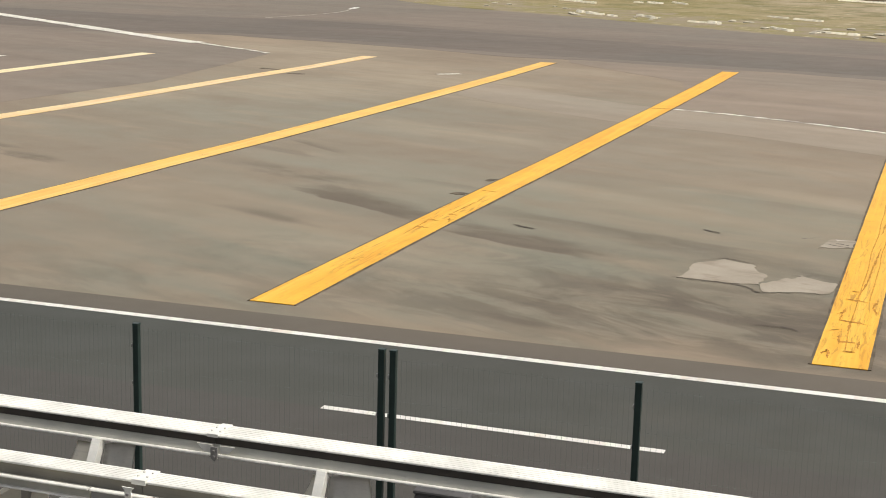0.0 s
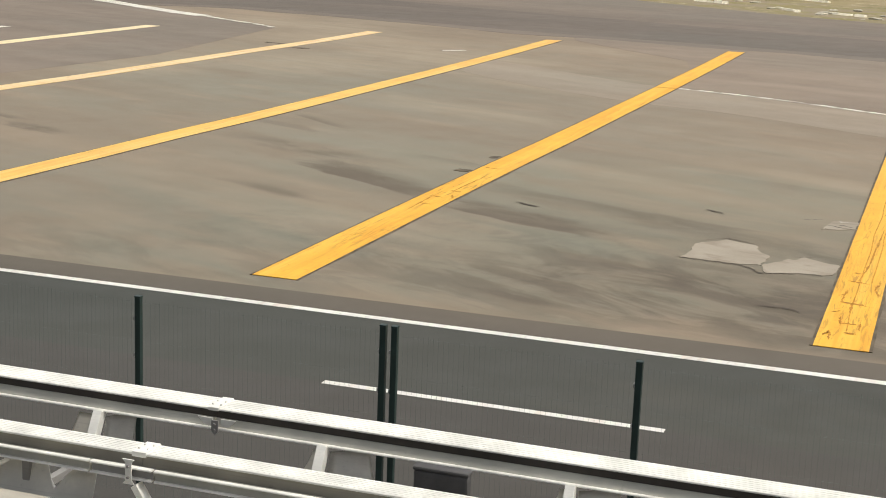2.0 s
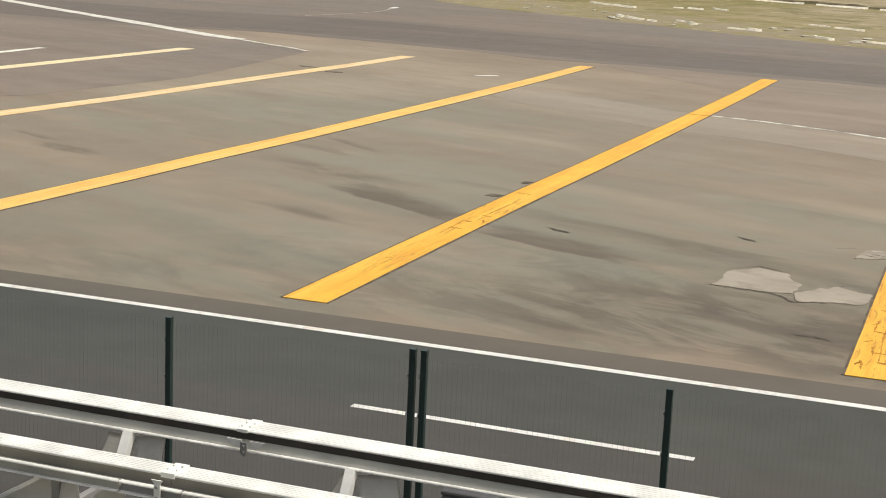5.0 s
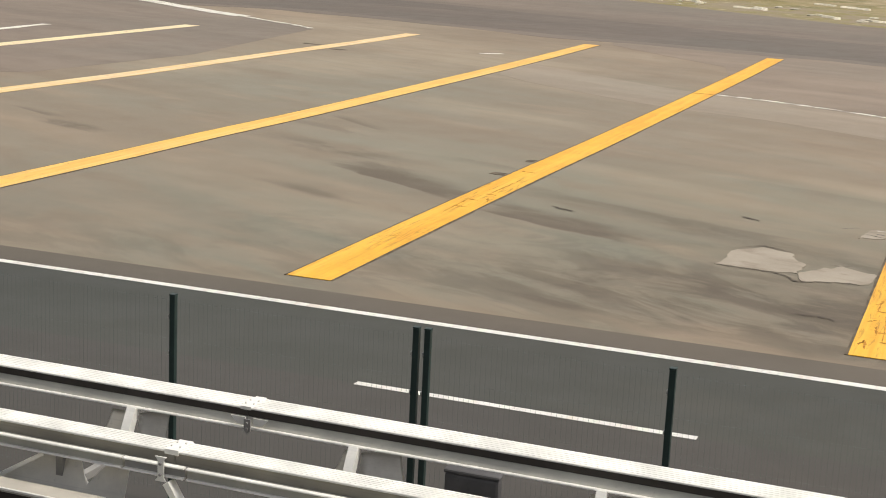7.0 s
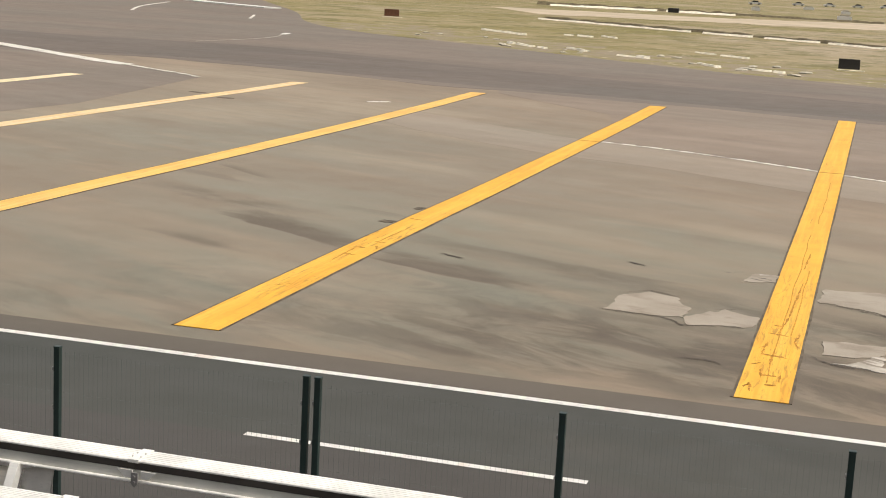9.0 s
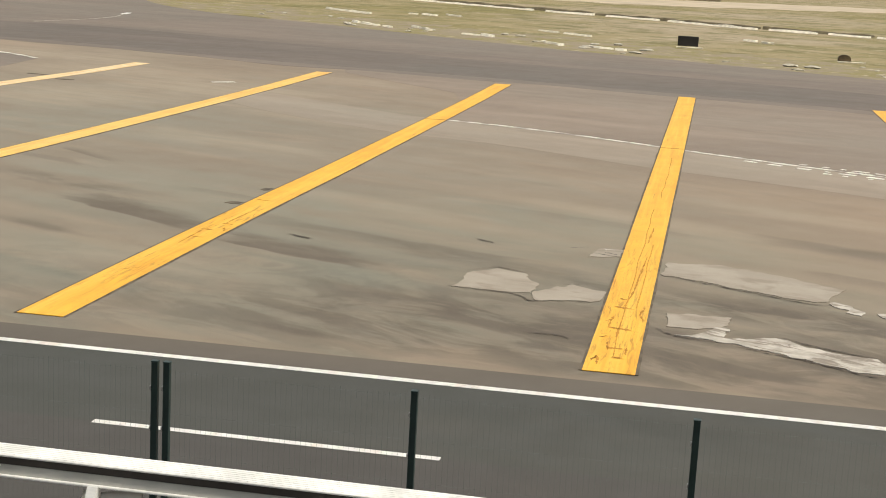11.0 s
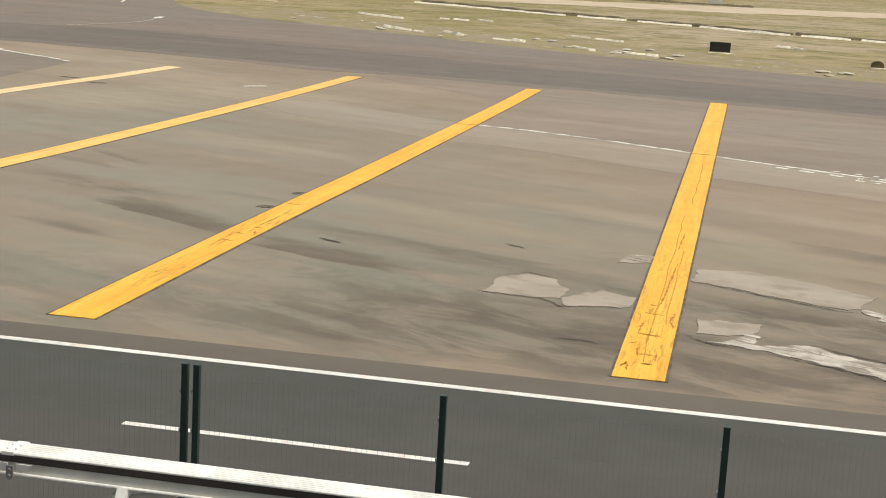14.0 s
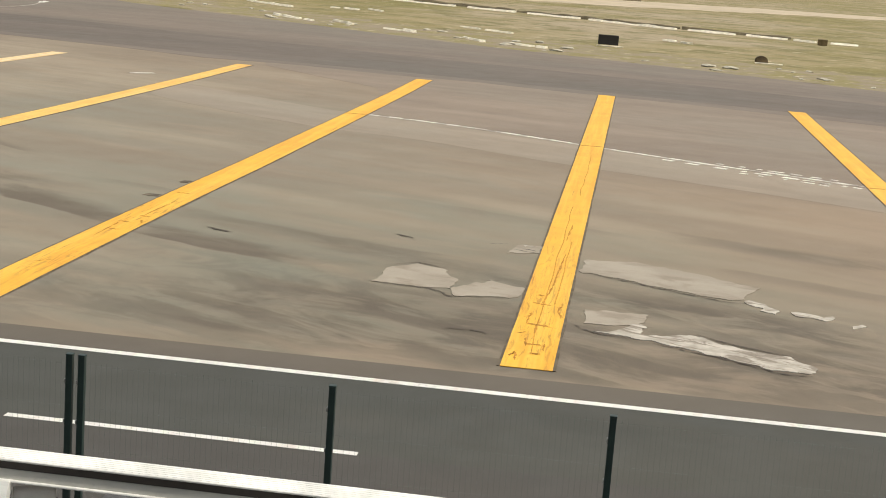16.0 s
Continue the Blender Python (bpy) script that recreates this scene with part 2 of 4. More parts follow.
M_STRIP = asphalt("pale_joint_asphalt", (0.322, 0.265, 0.198), 0.5, -24)
M_SHOULDER = asphalt("shoulder_asphalt", (0.127, 0.108, 0.083), 0.35, 0)
M_FAR = asphalt("far_track_asphalt", (0.268, 0.213, 0.16), 0.5, -14)
M_BEND = asphalt("bend_asphalt", (0.205, 0.167, 0.129), 0.35, -6)
M_BAND = asphalt("racing_line_asphalt", (0.156, 0.129, 0.103), 0.4, -6)
M_BANDEDGE = asphalt("racing_line_edge_asphalt", (0.197, 0.16, 0.125), 0.45, -6)
M_SIDE = asphalt("side_asphalt", (0.228, 0.184, 0.142), 0.45, -20)


def worn_repair():
    """Grey repair asphalt, rubbed through to the older brown surface in places."""
    m = Nodes("worn_repair_asphalt", 0.92)
    col = m.mix(m.span(m.noise(0.8, 4), 0.35, 0.65), (0.315, 0.275, 0.212), (0.38, 0.335, 0.265))
    thin = m.span(m.noise(1.0, 6, m.drawn_out((6, 2), -24, 0.7, 1.3), 0.66, 0.6), 0.49, 0.62)
    col = m.mix(m.math("MULTIPLY", thin, 0.75), col, (0.235, 0.195, 0.145))
    col = m.mix(0.2, col, m.mix(m.span(m.noise(55, 3), 0.3, 0.7), (0.2, 0.17, 0.13), (0.48, 0.42, 0.33)))
    m.bump(m.noise(30, 5), 0.4, 0.01)
    return m.done(col)


M_PATCH = worn_repair()


def flaking_cement():
    """Whitish cement with asphalt showing through where it has flaked off."""
    m = Nodes("flaking_cement", 0.9)
    col = m.mix(m.span(m.noise(2.5, 5), 0.35, 0.65), (0.36, 0.325, 0.265), (0.55, 0.51, 0.43))
    bare = m.span(m.noise(1.0, 7, m.drawn_out((1, 4), -26, 0.9, 4.0), 0.68, 0.8), 0.5, 0.57)
    col = m.mix(m.math("MULTIPLY", bare, 0.8), col, (0.2, 0.165, 0.125))
    m.bump(m.noise(14, 5), 0.5, 0.02)
    return m.done(col)


M_CEMENT = flaking_cement()
M_CRACK = plain("open_crack", (0.085, 0.07, 0.053), 0.95, 8.0)
M_WHITE = paint("white_road_paint", (0.78, 0.76, 0.71), (0.3, 0.28, 0.25), 0.76)
M_OLDWHITE = paint("worn_white_paint", (0.78, 0.74, 0.66), (0.24, 0.2, 0.16), 0.56, (0.4, 2, 1), 1.2)
M_DULL = paint("dull_worn_paint", (0.48, 0.43, 0.36), (0.24, 0.2, 0.16), 0.52, (0.4, 2, 1), 1.2)
M_YELLOW = paint("yellow_road_tape", (0.9, 0.47, 0.042), (0.48, 0.2, 0.025), 0.63, (7.0, 0.16, 1), 1.6, ((-1.2, 25.0, 1.1, 5.0, 0.55), (-1.2, 31, 0.9, 5.0, 0.35), (-10.3, 32.0, 0.9, 2.8, 0.7), (-10.3, 26.0, 0.9, 2.2, 0.45)))
M_WIRE = plain("green_wire_coat", (0.085, 0.125, 0.105), 0.4, 3.0, 0.2)
# yellows that get paler stripe by stripe towards the left
M_MID = paint("medium_yellow_tape", (0.9, 0.53, 0.115), (0.46, 0.22, 0.05), 0.61, (5.0, 0.3, 1), 1.6)
M_LIGHTYELLOW = paint("light_yellow_tape", (0.86, 0.61, 0.27), (0.45, 0.26, 0.1), 0.6, (5.0, 0.35, 1), 1.6)
M_PALE = paint("palest_yellow_tape", (0.86, 0.71, 0.45), (0.45, 0.3, 0.15), 0.6, (5.0, 0.35, 1), 1.6)
M_GREEN = plain("green_powder_coat", (0.02, 0.042, 0.036), 0.45, 3.0, 0.2)
M_ALU = metal("mill_aluminium", (0.96, 0.95, 0.87), 0.45, 0.1, 0.12)
M_GALV = metal("galvanised_steel", (0.4, 0.39, 0.365), 0.5)
M_SHEET = metal("pale_sheet_steel", (0.8, 0.78, 0.73), 0.5, 0.1, 0.15)
M_FOOT = metal("weathered_foot_plank", (0.55, 0.52, 0.44), 0.65, 0.08, 0.05)
M_PLATE = metal("pale_painted_sheet", (0.85, 0.82, 0.73), 0.6, 0.1, 0.1)
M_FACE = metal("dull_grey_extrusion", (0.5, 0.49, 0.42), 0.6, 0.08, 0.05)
# darker copy of the extrusion grey, with the overhang's shade in its colour
M_SHADEFACE = metal("shaded_grey_extrusion", (0.4, 0.375, 0.315), 0.65, 0.08, 0.05)
# near-black steel: the shade beneath the planks is put into this colour
M_SHADESTEEL = metal("shade_dark_steel", (0.075, 0.066, 0.058), 0.6)
M_DARKBOX = plain("dark_grey_plastic", (0.085, 0.082, 0.08), 0.65, 6.0)
M_CONCRETE = plain("weathered_concrete", (0.85, 0.79, 0.63), 0.9, 2.0, 0.2, 0.3)
M_RED = plain("red_kerb_paint", (0.5, 0.09, 0.06), 0.7, 2.0)
M_BLACK = plain("black_board", (0.02, 0.018, 0.016), 0.5, 3.0)
M_RUST = plain("rust_red_sheet", (0.16, 0.068, 0.034), 0.7, 3.0)
M_STONE = plain("pale_stone", (0.5, 0.46, 0.36), 0.9, 3.0, 0.25, 0.4)
M_CARWHITE = plain("white_car_paint", (0.75, 0.74, 0.7), 0.3, 2.0, 0.05)
M_GLASS = plain("dark_car_glass", (0.02, 0.022, 0.025), 0.15, 2.0, 0.05)


def grass_material():
    m = Nodes("dry_mown_grass", 0.95)
    v = m.mapped(turn=25, scale=(0.6, 0.6, 1))
    col = m.mix(m.span(m.noise(0.09, 8, v, 0.68), 0.4, 0.6), (0.225, 0.19, 0.062), (0.315, 0.255, 0.13))
    col = m.mix(m.span(m.noise(0.03, 7, v, 0.65), 0.48, 0.62), col, (0.37, 0.3, 0.195))
    col = m.mix(m.math("MULTIPLY", m.span(m.noise(0.3, 7, v, 0.7), 0.46, 0.62), 0.8), col, (0.15, 0.138, 0.042))
    col = m.mix(m.math("MULTIPLY", m.span(m.noise(0.5, 7, m.mapped((9, 3, 0)), 0.7), 0.56, 0.66), 0.7), col, (0.52, 0.44, 0.3))
    m.bump(m.noise(5, 6), 0.8, 0.12)
    return m.done(col)


def verge_material():
    m = Nodes("dusty_verge", 0.95)
    col = m.mix(m.span(m.noise(0.35, 7, None, 0.7), 0.42, 0.58), (0.275, 0.225, 0.15), (0.24, 0.205, 0.075))
    col = m.mix(m.math("MULTIPLY", m.span(m.noise(0.7, 7, None, 0.7), 0.55, 0.66), 0.8), col, (0.5, 0.43, 0.31))
    m.bump(m.noise(6, 5), 0.6, 0.08)
    return m.done(col)


M_GRASS = grass_material()
M_VERGE = verge_material()
M_TRACK = plain("tan_dirt", (0.5, 0.415, 0.29), 0.95, 0.12, 0.12, 0.3)


# ---- mesh helpers ----
def mesh_of(bm, name, material):
    bmesh.ops.recalc_face_normals(bm, faces=bm.faces)
    me = bpy.data.meshes.new(name)
    bm.to_mesh(me)
    bm.free()
    me.materials.append(material)
    return me


def part(name, bm, material, parent=None, label=""):
    ob = new(name, mesh_of(bm, name, material))
    ob.parent = parent
    return tagged(ob, label)


def thing(name, at, label, category, group="", kind=""):
    ob = new(name)
    ob.matrix_basis = at
    return tagged(ob, label, category, group, kind)


def box(bm, x0, x1, y0, y1, z0, z1, bevel=0.0):
    r = bmesh.ops.create_cube(bm, size=1.0, matrix=Matrix.Translation(((x0 + x1) / 2, (y0 + y1) / 2, (z0 + z1) / 2)) @ Matrix.Diagonal((x1 - x0, y1 - y0, z1 - z0, 1)))
    if bevel:
        edges = list({e for v in r["verts"] for e in v.link_edges})
        bmesh.ops.bevel(bm, geom=edges, offset=bevel, segments=2, affect="EDGES", profile=0.6)
    return bm


def boxed(*size, bevel=0.0):
    return box(bmesh.new(), *size, bevel=bevel)


def beam(a, b, w, d, bevel=0.004):
    """A square tube from a to b."""
    a, b = Vector(a), Vector(b)
    bm = boxed(-w / 2, w / 2, -d / 2, d / 2, 0, (b - a).length, bevel=bevel)
    bmesh.ops.transform(bm, matrix=Matrix.Translation(a) @ (b - a).to_track_quat("Z", "X").to_matrix().to_4x4(), verts=bm.verts)
    return bm


def pipe(bm, a, b, r, n=10):
    a, b = Vector(a), Vector(b)
    m = Matrix.Translation((a + b) / 2) @ (b - a).to_track_quat("Z", "X").to_matrix().to_4x4()
    bmesh.ops.create_cone(bm, cap_ends=True, segments=n, radius1=r, radius2=r, depth=(b - a).length, matrix=m)
    return bm


def drawn(profile, x0, x1):
    """A closed profile of (y, z) drawn along x."""
    bm = bmesh.new()
    ends = [[bm.verts.new((x, y, z)) for y, z in profile] for x in (x0, x1)]
    for k in range(len(profile)):
        j = (k + 1) % len(profile)
        bm.faces.new((ends[0][k], ends[0][j], ends[1][j], ends[1][k]))
    bm.faces.new(ends[0])
    bm.faces.new(ends[1])
    return bm


def plate(outline, y0, y1):
    """A plate with an outline of (x, z), between two planes of y."""
    bm = bmesh.new()
    ends = [[bm.verts.new((x, y, z)) for x, z in outline] for y in (y0, y1)]
    for k in range(len(outline)):
        j = (k + 1) % len(outline)
        bm.faces.new((ends[0][k], ends[0][j], ends[1][j], ends[1][k]))
    bm.faces.new(ends[0])
    bm.faces.new(ends[1])
    return bm


def spline(points, steps=8):
    """Catmull-Rom through plan points."""
    p = [Vector((*q, 0)) for q in points]
    p = [2 * p[0] - p[1], *p, 2 * p[-1] - p[-2]]
    out = []
    for k in range(1, len(p) - 2):
        for s in range(steps):
            u = s / steps
            a, b, c, d = p[k - 1:k + 3]
            out.append(0.5 * (2 * b + (c - a) * u + (2 * a - 5 * b + 4 * c - d) * u * u + (3 * b - a - 3 * c + d) * u ** 3))
    return [(v.x, v.y) for v in [*out, p[-2]]]


def slab(outline, z, depth):
    """A flat slab with that outline in plan, its top at z."""
    bm = bmesh.new()
    top = [bm.verts.new((x, y, z)) for x, y in outline]
    low = [bm.verts.new((x, y, z - depth)) for x, y in outline]
    bm.faces.new(top)
    for k in range(len(top)):
        j = (k + 1) % len(top)
        bm.faces.new((top[k], top[j], low[j], low[k]))
    return bm


def ragged(x, y, length, width, turn, seed, n=28, rough=0.3):
    """A broken patch's outline: a long rounded shape with uneven sides."""
    out = []
    for k in range(n):
        a = 2 * math.pi * k / n
        c, s = math.cos(a), math.sin(a)
        r = 1 + rough * (noise.noise((c * 1.7 + seed, s * 1.7, seed * 3.1)) + 0.35 * noise.noise((c * 4 + seed, s * 4, 9.0)))
        u = math.copysign(abs(c) ** 0.7, c) * length / 2 * r
        v = math.copysign(abs(s) ** 0.8, s) * width / 2 * r
        t = radians(turn)
        out.append((x + u * math.cos(t) - v * math.sin(t), y + u * math.sin(t) + v * math.cos(t)))
    return out


def ribbon(points, width, z, depth, seed=0.0, uneven=0.0):
    """A strip of that width along plan points."""
    left, right = [], []
    for k, (x, y) in enumerate(points):
        x0, y0 = points[max(k - 1, 0)]
        x1, y1 = points[min(k + 1, len(points) - 1)]
        d = math.hypot(x1 - x0, y1 - y0)
        nx, ny = -(y1 - y0) / d, (x1 - x0) / d
        w = width / 2
        a = w * (1 + uneven * noise.noise((x * 0.9 + seed, y * 0.9, 1)))
        b = w * (1 + uneven * noise.noise((x * 0.9 + seed, y * 0.9, 5)))
        left.append((x + nx * a, y + ny * a))
        right.append((x - nx * b, y - ny * b))
    bm = bmesh.new()
    rows = [[bm.verts.new((*p, h)) for p in side] for side, h in ((left, z), (right, z), (left, z - depth), (right, z - depth))]
    for k in range(len(points) - 1):
        for a, b in ((0, 1), (2, 0), (1, 3)):
            bm.faces.new((rows[a][k], rows[a][k + 1], rows[b][k + 1], rows[b][k]))
    for k in (0, -1):
        bm.faces.new((rows[0][k], rows[1][k], rows[3][k], rows[2][k]))
    return bm


def line(a, b, step=0.5):
    n = max(2, int(math.dist(a, b) / step))
    return [(a[0] + (b[0] - a[0]) * k / n, a[1] + (b[1] - a[1]) * k / n) for k in range(n + 1)]


# ---- ground ----
bm = bmesh.new()
rings = [0, 60, 120, 200, 320, 500, 900, 1800, 4500]
loops = [[bm.verts.new((0, 60, -0.05))]]
for r in rings[1:]:
    loops.append([bm.verts.new((r * math.cos(k * math.pi / 36), 60 + r * math.sin(k * math.pi / 36), -0.05)) for k in range(72)])
for k in range(72):
    bm.faces.new((loops[0][0], loops[1][k], loops[1][(k + 1) % 72]))
    for a, b in zip(loops[1:], loops[2:]):
        bm.faces.new((a[k], b[k], b[(k + 1) % 72], a[(k + 1) % 72]))
ground = part("ground", bm, M_GRASS)
tagged(ground, "dry yellow-green mown grass beyond the asphalt", "ground", kind="structure")

GRASS_EDGE = spline([(-150, 330), (-96, 225), (-70, 176), (-57, 147), (-45, 131), (-30, 121), (-14, 109), (1, 101), (15, 93), (34, 80), (62, 60), (105, 30)])
WHITE_Y, SHOULDER_Y = 20.54, 21.48
apron = part("apron", slab([(-160, SHOULDER_Y), (120, SHOULDER_Y), *GRASS_EDGE[::-1][1:], (-260, 330)], 0, 0.2), M_APRON)
tagged(apron, "weathered grey-brown asphalt run-off apron with drag marks", "asphalt", kind="structure")
LANE_Y = 17.29
road = part("near_road", slab([(-160, LANE_Y), (120, LANE_Y), (120, WHITE_Y), (-160, WHITE_Y)], 0, 0.2), M_NEAR)
tagged(road, "dark smooth newer asphalt beside the fence", "road", kind="structure")
inner = part("inner_lane", slab([(-160, -60), (120, -60), (120, LANE_Y), (-160, LANE_Y)], 0, 0.2), M_INNER)
tagged(inner, "dark brownish-grey asphalt lane along the stand", "road", kind="structure")
shoulder = part("road_shoulder", slab([(-160, WHITE_Y), (120, WHITE_Y), (120, SHOULDER_Y), (-160, SHOULDER_Y)], 0, 0.2), M_SHOULDER)
tagged(shoulder, "brownish dark asphalt strip beside the white line", "road", kind="structure")

# resurfaced lanes laid over the apron
SEAM = spline([(-21, 63), (-16, 59.6), (-11, 56.1), (-6, 54.3), (1.7, 50.0), (8, 46.9), (24, 38.5), (60, 24)])
JOINT = spline([(-18.4, 56.3), (-15.9, 53.9), (-10.8, 50.5), (-6.7, 49.1), (-1.7, 46.2), (4.5, 43.4), (24, 33.5)])
strip = part("joint_strip", slab([*[p for p in JOINT if p[0] < 24], *[p for p in SEAM[::-1] if -19.5 < p[0] < 24]], 0.003, 0.01), M_STRIP)
tagged(strip, "paler strip of asphalt along the lane seam", "road", kind="structure")
far_lane = part("far_lane", slab([*[p for p in SEAM if p[0] > -10.0], (66, 50), *[p for p in GRASS_EDGE[::-1] if -14 < p[0] < 62], (-18, 96), (-20, 80), (-18.3, 74.4), (-14.7, 70.5), (-11.4, 67.2), (-10.3, 62)], 0.004, 0.01), M_FAR)
tagged(far_lane, "brown-grey worn asphalt of the far track lane", "road", kind="structure")
side = part("side_lane", slab([(-31.4, 44), (-30.6, 54), (-33, 70.3), (-42.5, 77), (-52, 83.4), (-64, 91.5), (-90, 108), (-120, 60), (-60, 24)], 0.0045, 0.01), M_SIDE)
tagged(side, "darker patched asphalt at the apron's end", "road", kind="structure")
low = spline([(-120, 84), (-75, 83), (-51, 81), (-42, 83.5), (-33, 82), (-22, 78.5), (-10, 77), (12, 71), (40, 57)])
high = spline([(-120, 98), (-75, 99), (-55, 98), (-45, 99.8), (-38, 98.5), (-26, 94), (-11, 89.5), (12, 82), (40, 68)])
bend = part("bend_lane", slab([(-120, 97), (-75, 98.5), (-55, 97.5), (-45, 99), (-38, 98), (-26, 93.5), (-11, 89), (12, 81.5), (40, 67.5), *[p for p in GRASS_EDGE[::-1] if p[0] < 44], (-200, 330)], 0.005, 0.01), M_BEND)
tagged(bend, "grey asphalt of the bend beyond the racing line", "road", kind="structure")
edge = part("racing_line_edge", slab([*[(x, y - 2.0 + 0.8 * noise.noise((x * 0.2, 3, 0))) for x, y in low], *[(x, y + 2.2 + 0.12 * max(0, x + 30) * (1 if x < 14 else 0.75)) for x, y in high[::-1]]], 0.006, 0.01), M_BANDEDGE)
tagged(edge, "greyish rubbed margin of the racing line", "road", kind="structure")
band = part("racing_line", slab([*low, *high[::-1]], 0.008, 0.01), M_BAND)
tagged(band, "dark rubbered racing line on the far track", "road", kind="structure")


# ---- paint on the asphalt ----
def marking(name, points, width, material, z, label, group="", uneven=0.12, seed=0.0):
    ob = part(name, ribbon(points, width, z, 0.01, seed, uneven), material)
    return tagged(ob, label, "road marking", group, "structure")


marking("edge_line", line((-90, WHITE_Y), (70, WHITE_Y)), 0.17, M_WHITE, 0.004, "solid white painted line along the road edge", uneven=0.05)
marking("dash_line", line((-7.36, 17.29), (-2.88, 17.29)), 0.13, M_WHITE, 0.004, "short white painted dash on dark asphalt", uneven=0.08)
STRIPES = ((-38.05, 22.0, 66.9), (-28.5, 22.0, 71.8), (-19.44, 22.0, 73.7), (-10.34, 22.12, 73.7), (-1.18, 22.0, 73.3), (7.82, 22.0, 73.0))
# sideways drift of each stripe along its length
DRIFT = {1: ((36, -0.7), (40, -0.5), (46, -0.12), (52, 0.0), (58, 0.1), (65, 0.38), (72, 0.38)), 2: ((26, -0.17), (31, -0.02), (35, 0.02), (40, 0.19), (46, 0.27), (52, 0.33), (58, 0.37), (65, 0.34), (73.7, 0.2)),
         3: ((22, 0.0), (30, 0.02), (35, 0.06), (40, 0.14), (52, 0.21), (58, 0.23), (65, 0.24), (73.7, 0.19))}
# one dark tone for the stripes' edge fringes and painted joint shadows
M_DARKMARK = plain("dark_marks_by_tape", (0.125, 0.1, 0.068), 0.95, 3.0, 0.35)
for k, (x, y0, y1) in enumerate(STRIPES):
    tone, words = ((M_PALE, "palest"), (M_LIGHTYELLOW, "fainter"), (M_MID, "medium"), (M_YELLOW, "bright"))[min(k, 3)]
    bow = DRIFT.get(k, ((0, 0.0), (99, 0.0)))
    way = [(x + float(np.interp(y, [b[0] for b in bow], [b[1] for b in bow])), y) for y in np.linspace(y0, y1, 100)]
    marking("yellow_stripe", way, 0.8, tone, 0.016, f"long broad {words} yellow painted stripe with worn surface", "yellow stripes across the apron", 0.015, k * 3.0)
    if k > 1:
        # thin dark fringe beside the stripe, a sharpening halo laid as geometry
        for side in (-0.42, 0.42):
            marking("edge_fringe", [(u + side, v) for u, v in way], 0.05, M_DARKMARK, 0.012, "thin dark fringe line added along the edge of a yellow stripe", "grime along the stripes", 0.9, k + side)


# shadow at a stripe joint, laid down as a short dark shape
def smudge(x, y, w):
    ob = part("joint_shadow", slab(ragged(x, y, w, 0.36, -8, x, 20, 0.6), 0.0125, 0.01), M_DARKMARK)
    tagged(ob, "short dark painted shadow at a joint beside a yellow stripe", "road marking", "smudges beside the stripes", "structure")


for x, y, w in ((-10.95, 33.95, 0.4), (-10.85, 36.3, 0.25), (-29.3, 62.3, 0.9), (-27.3, 60.8, 0.8)):
    smudge(x, y, w)
marking("curved_line", spline([(-39.5, 74.9), (-43.4, 77.2), (-52, 83.1), (-64, 91.3), (-80, 103), (-100, 120)]), 1.1, M_OLDWHITE, 0.02, "worn white curved edge line", uneven=0.3)
marking("curved_line_end", spline([(-39.6, 74.95), (-36.7, 73.0), (-35.0, 71.9), (-33.2, 70.5)]), 0.3, M_OLDWHITE, 0.02, "faded tail of the white edge line", uneven=0.8)
marking("arc_line", spline([(-47.5, 100.5), (-46.6, 107.5), (-46.8, 113.5), (-48.4, 119.5)]), 0.12, M_DULL, 0.02, "thin worn white arc painted on asphalt", uneven=0.5)


def dashes(way, low, high, drop, dash, gap, seed, width=0.24):
    """A broken pale seam: short worn pieces along the joint of two lanes."""
    r = random.Random(seed)
    x = low
    while x < high:
        e = x + dash * r.uniform(0.4, 1.6)
        pts = [p for p in way if x - 4 < p[0] < e + 4]
        at = lambda u: float(np.interp(u, [p[0] for p in pts], [p[1] for p in pts])) - drop
        marking("seam_dash", [(u, at(u)) for u in np.linspace(x, e, 5)], width, M_OLDWHITE, 0.015, "short pale worn dash along an asphalt seam", "dashes along the seam", 0.7, x)
        x = e + gap * r.uniform(0.3, 1.7)


marking("seam_line", [p for p in SEAM if -10.2 < p[0] < 24], 0.24, M_DULL, 0.009, "faint pale worn line along an asphalt seam", uneven=0.8)
dashes(SEAM, -9.6, 24, 0.0, 0.6, 0.3, 3, 0.25)
dashes(SEAM, 1.2, 8.5, 0.62, 0.32, 0.28, 5, 0.2)
dashes(SEAM, 3.0, 6.8, -0.55, 0.3, 0.3, 8, 0.2)
dashes(SEAM, 3.6, 6.2, 1.15, 0.25, 0.4, 9, 0.16)


marking("short_line", line((-42.5, 56), (-42.8, 61.4)), 0.5, M_OLDWHITE, 0.012, "short worn white line on asphalt", uneven=0.5)
M_JOINT = plain("brown_tape_joint", (0.5, 0.23, 0.03), 0.7, 5.0, 0.3)
for x, y in ((-10.12, 55.4), (-1.18, 51.6), (7.82, 47.0)):
    marking("stripe_joint", line((x - 0.4, y), (x + 0.4, y + 0.03), 0.08), 0.13, M_JOINT, 0.021, "thin brown joint across a yellow stripe", "joints in the stripes", 0.8, x + y)


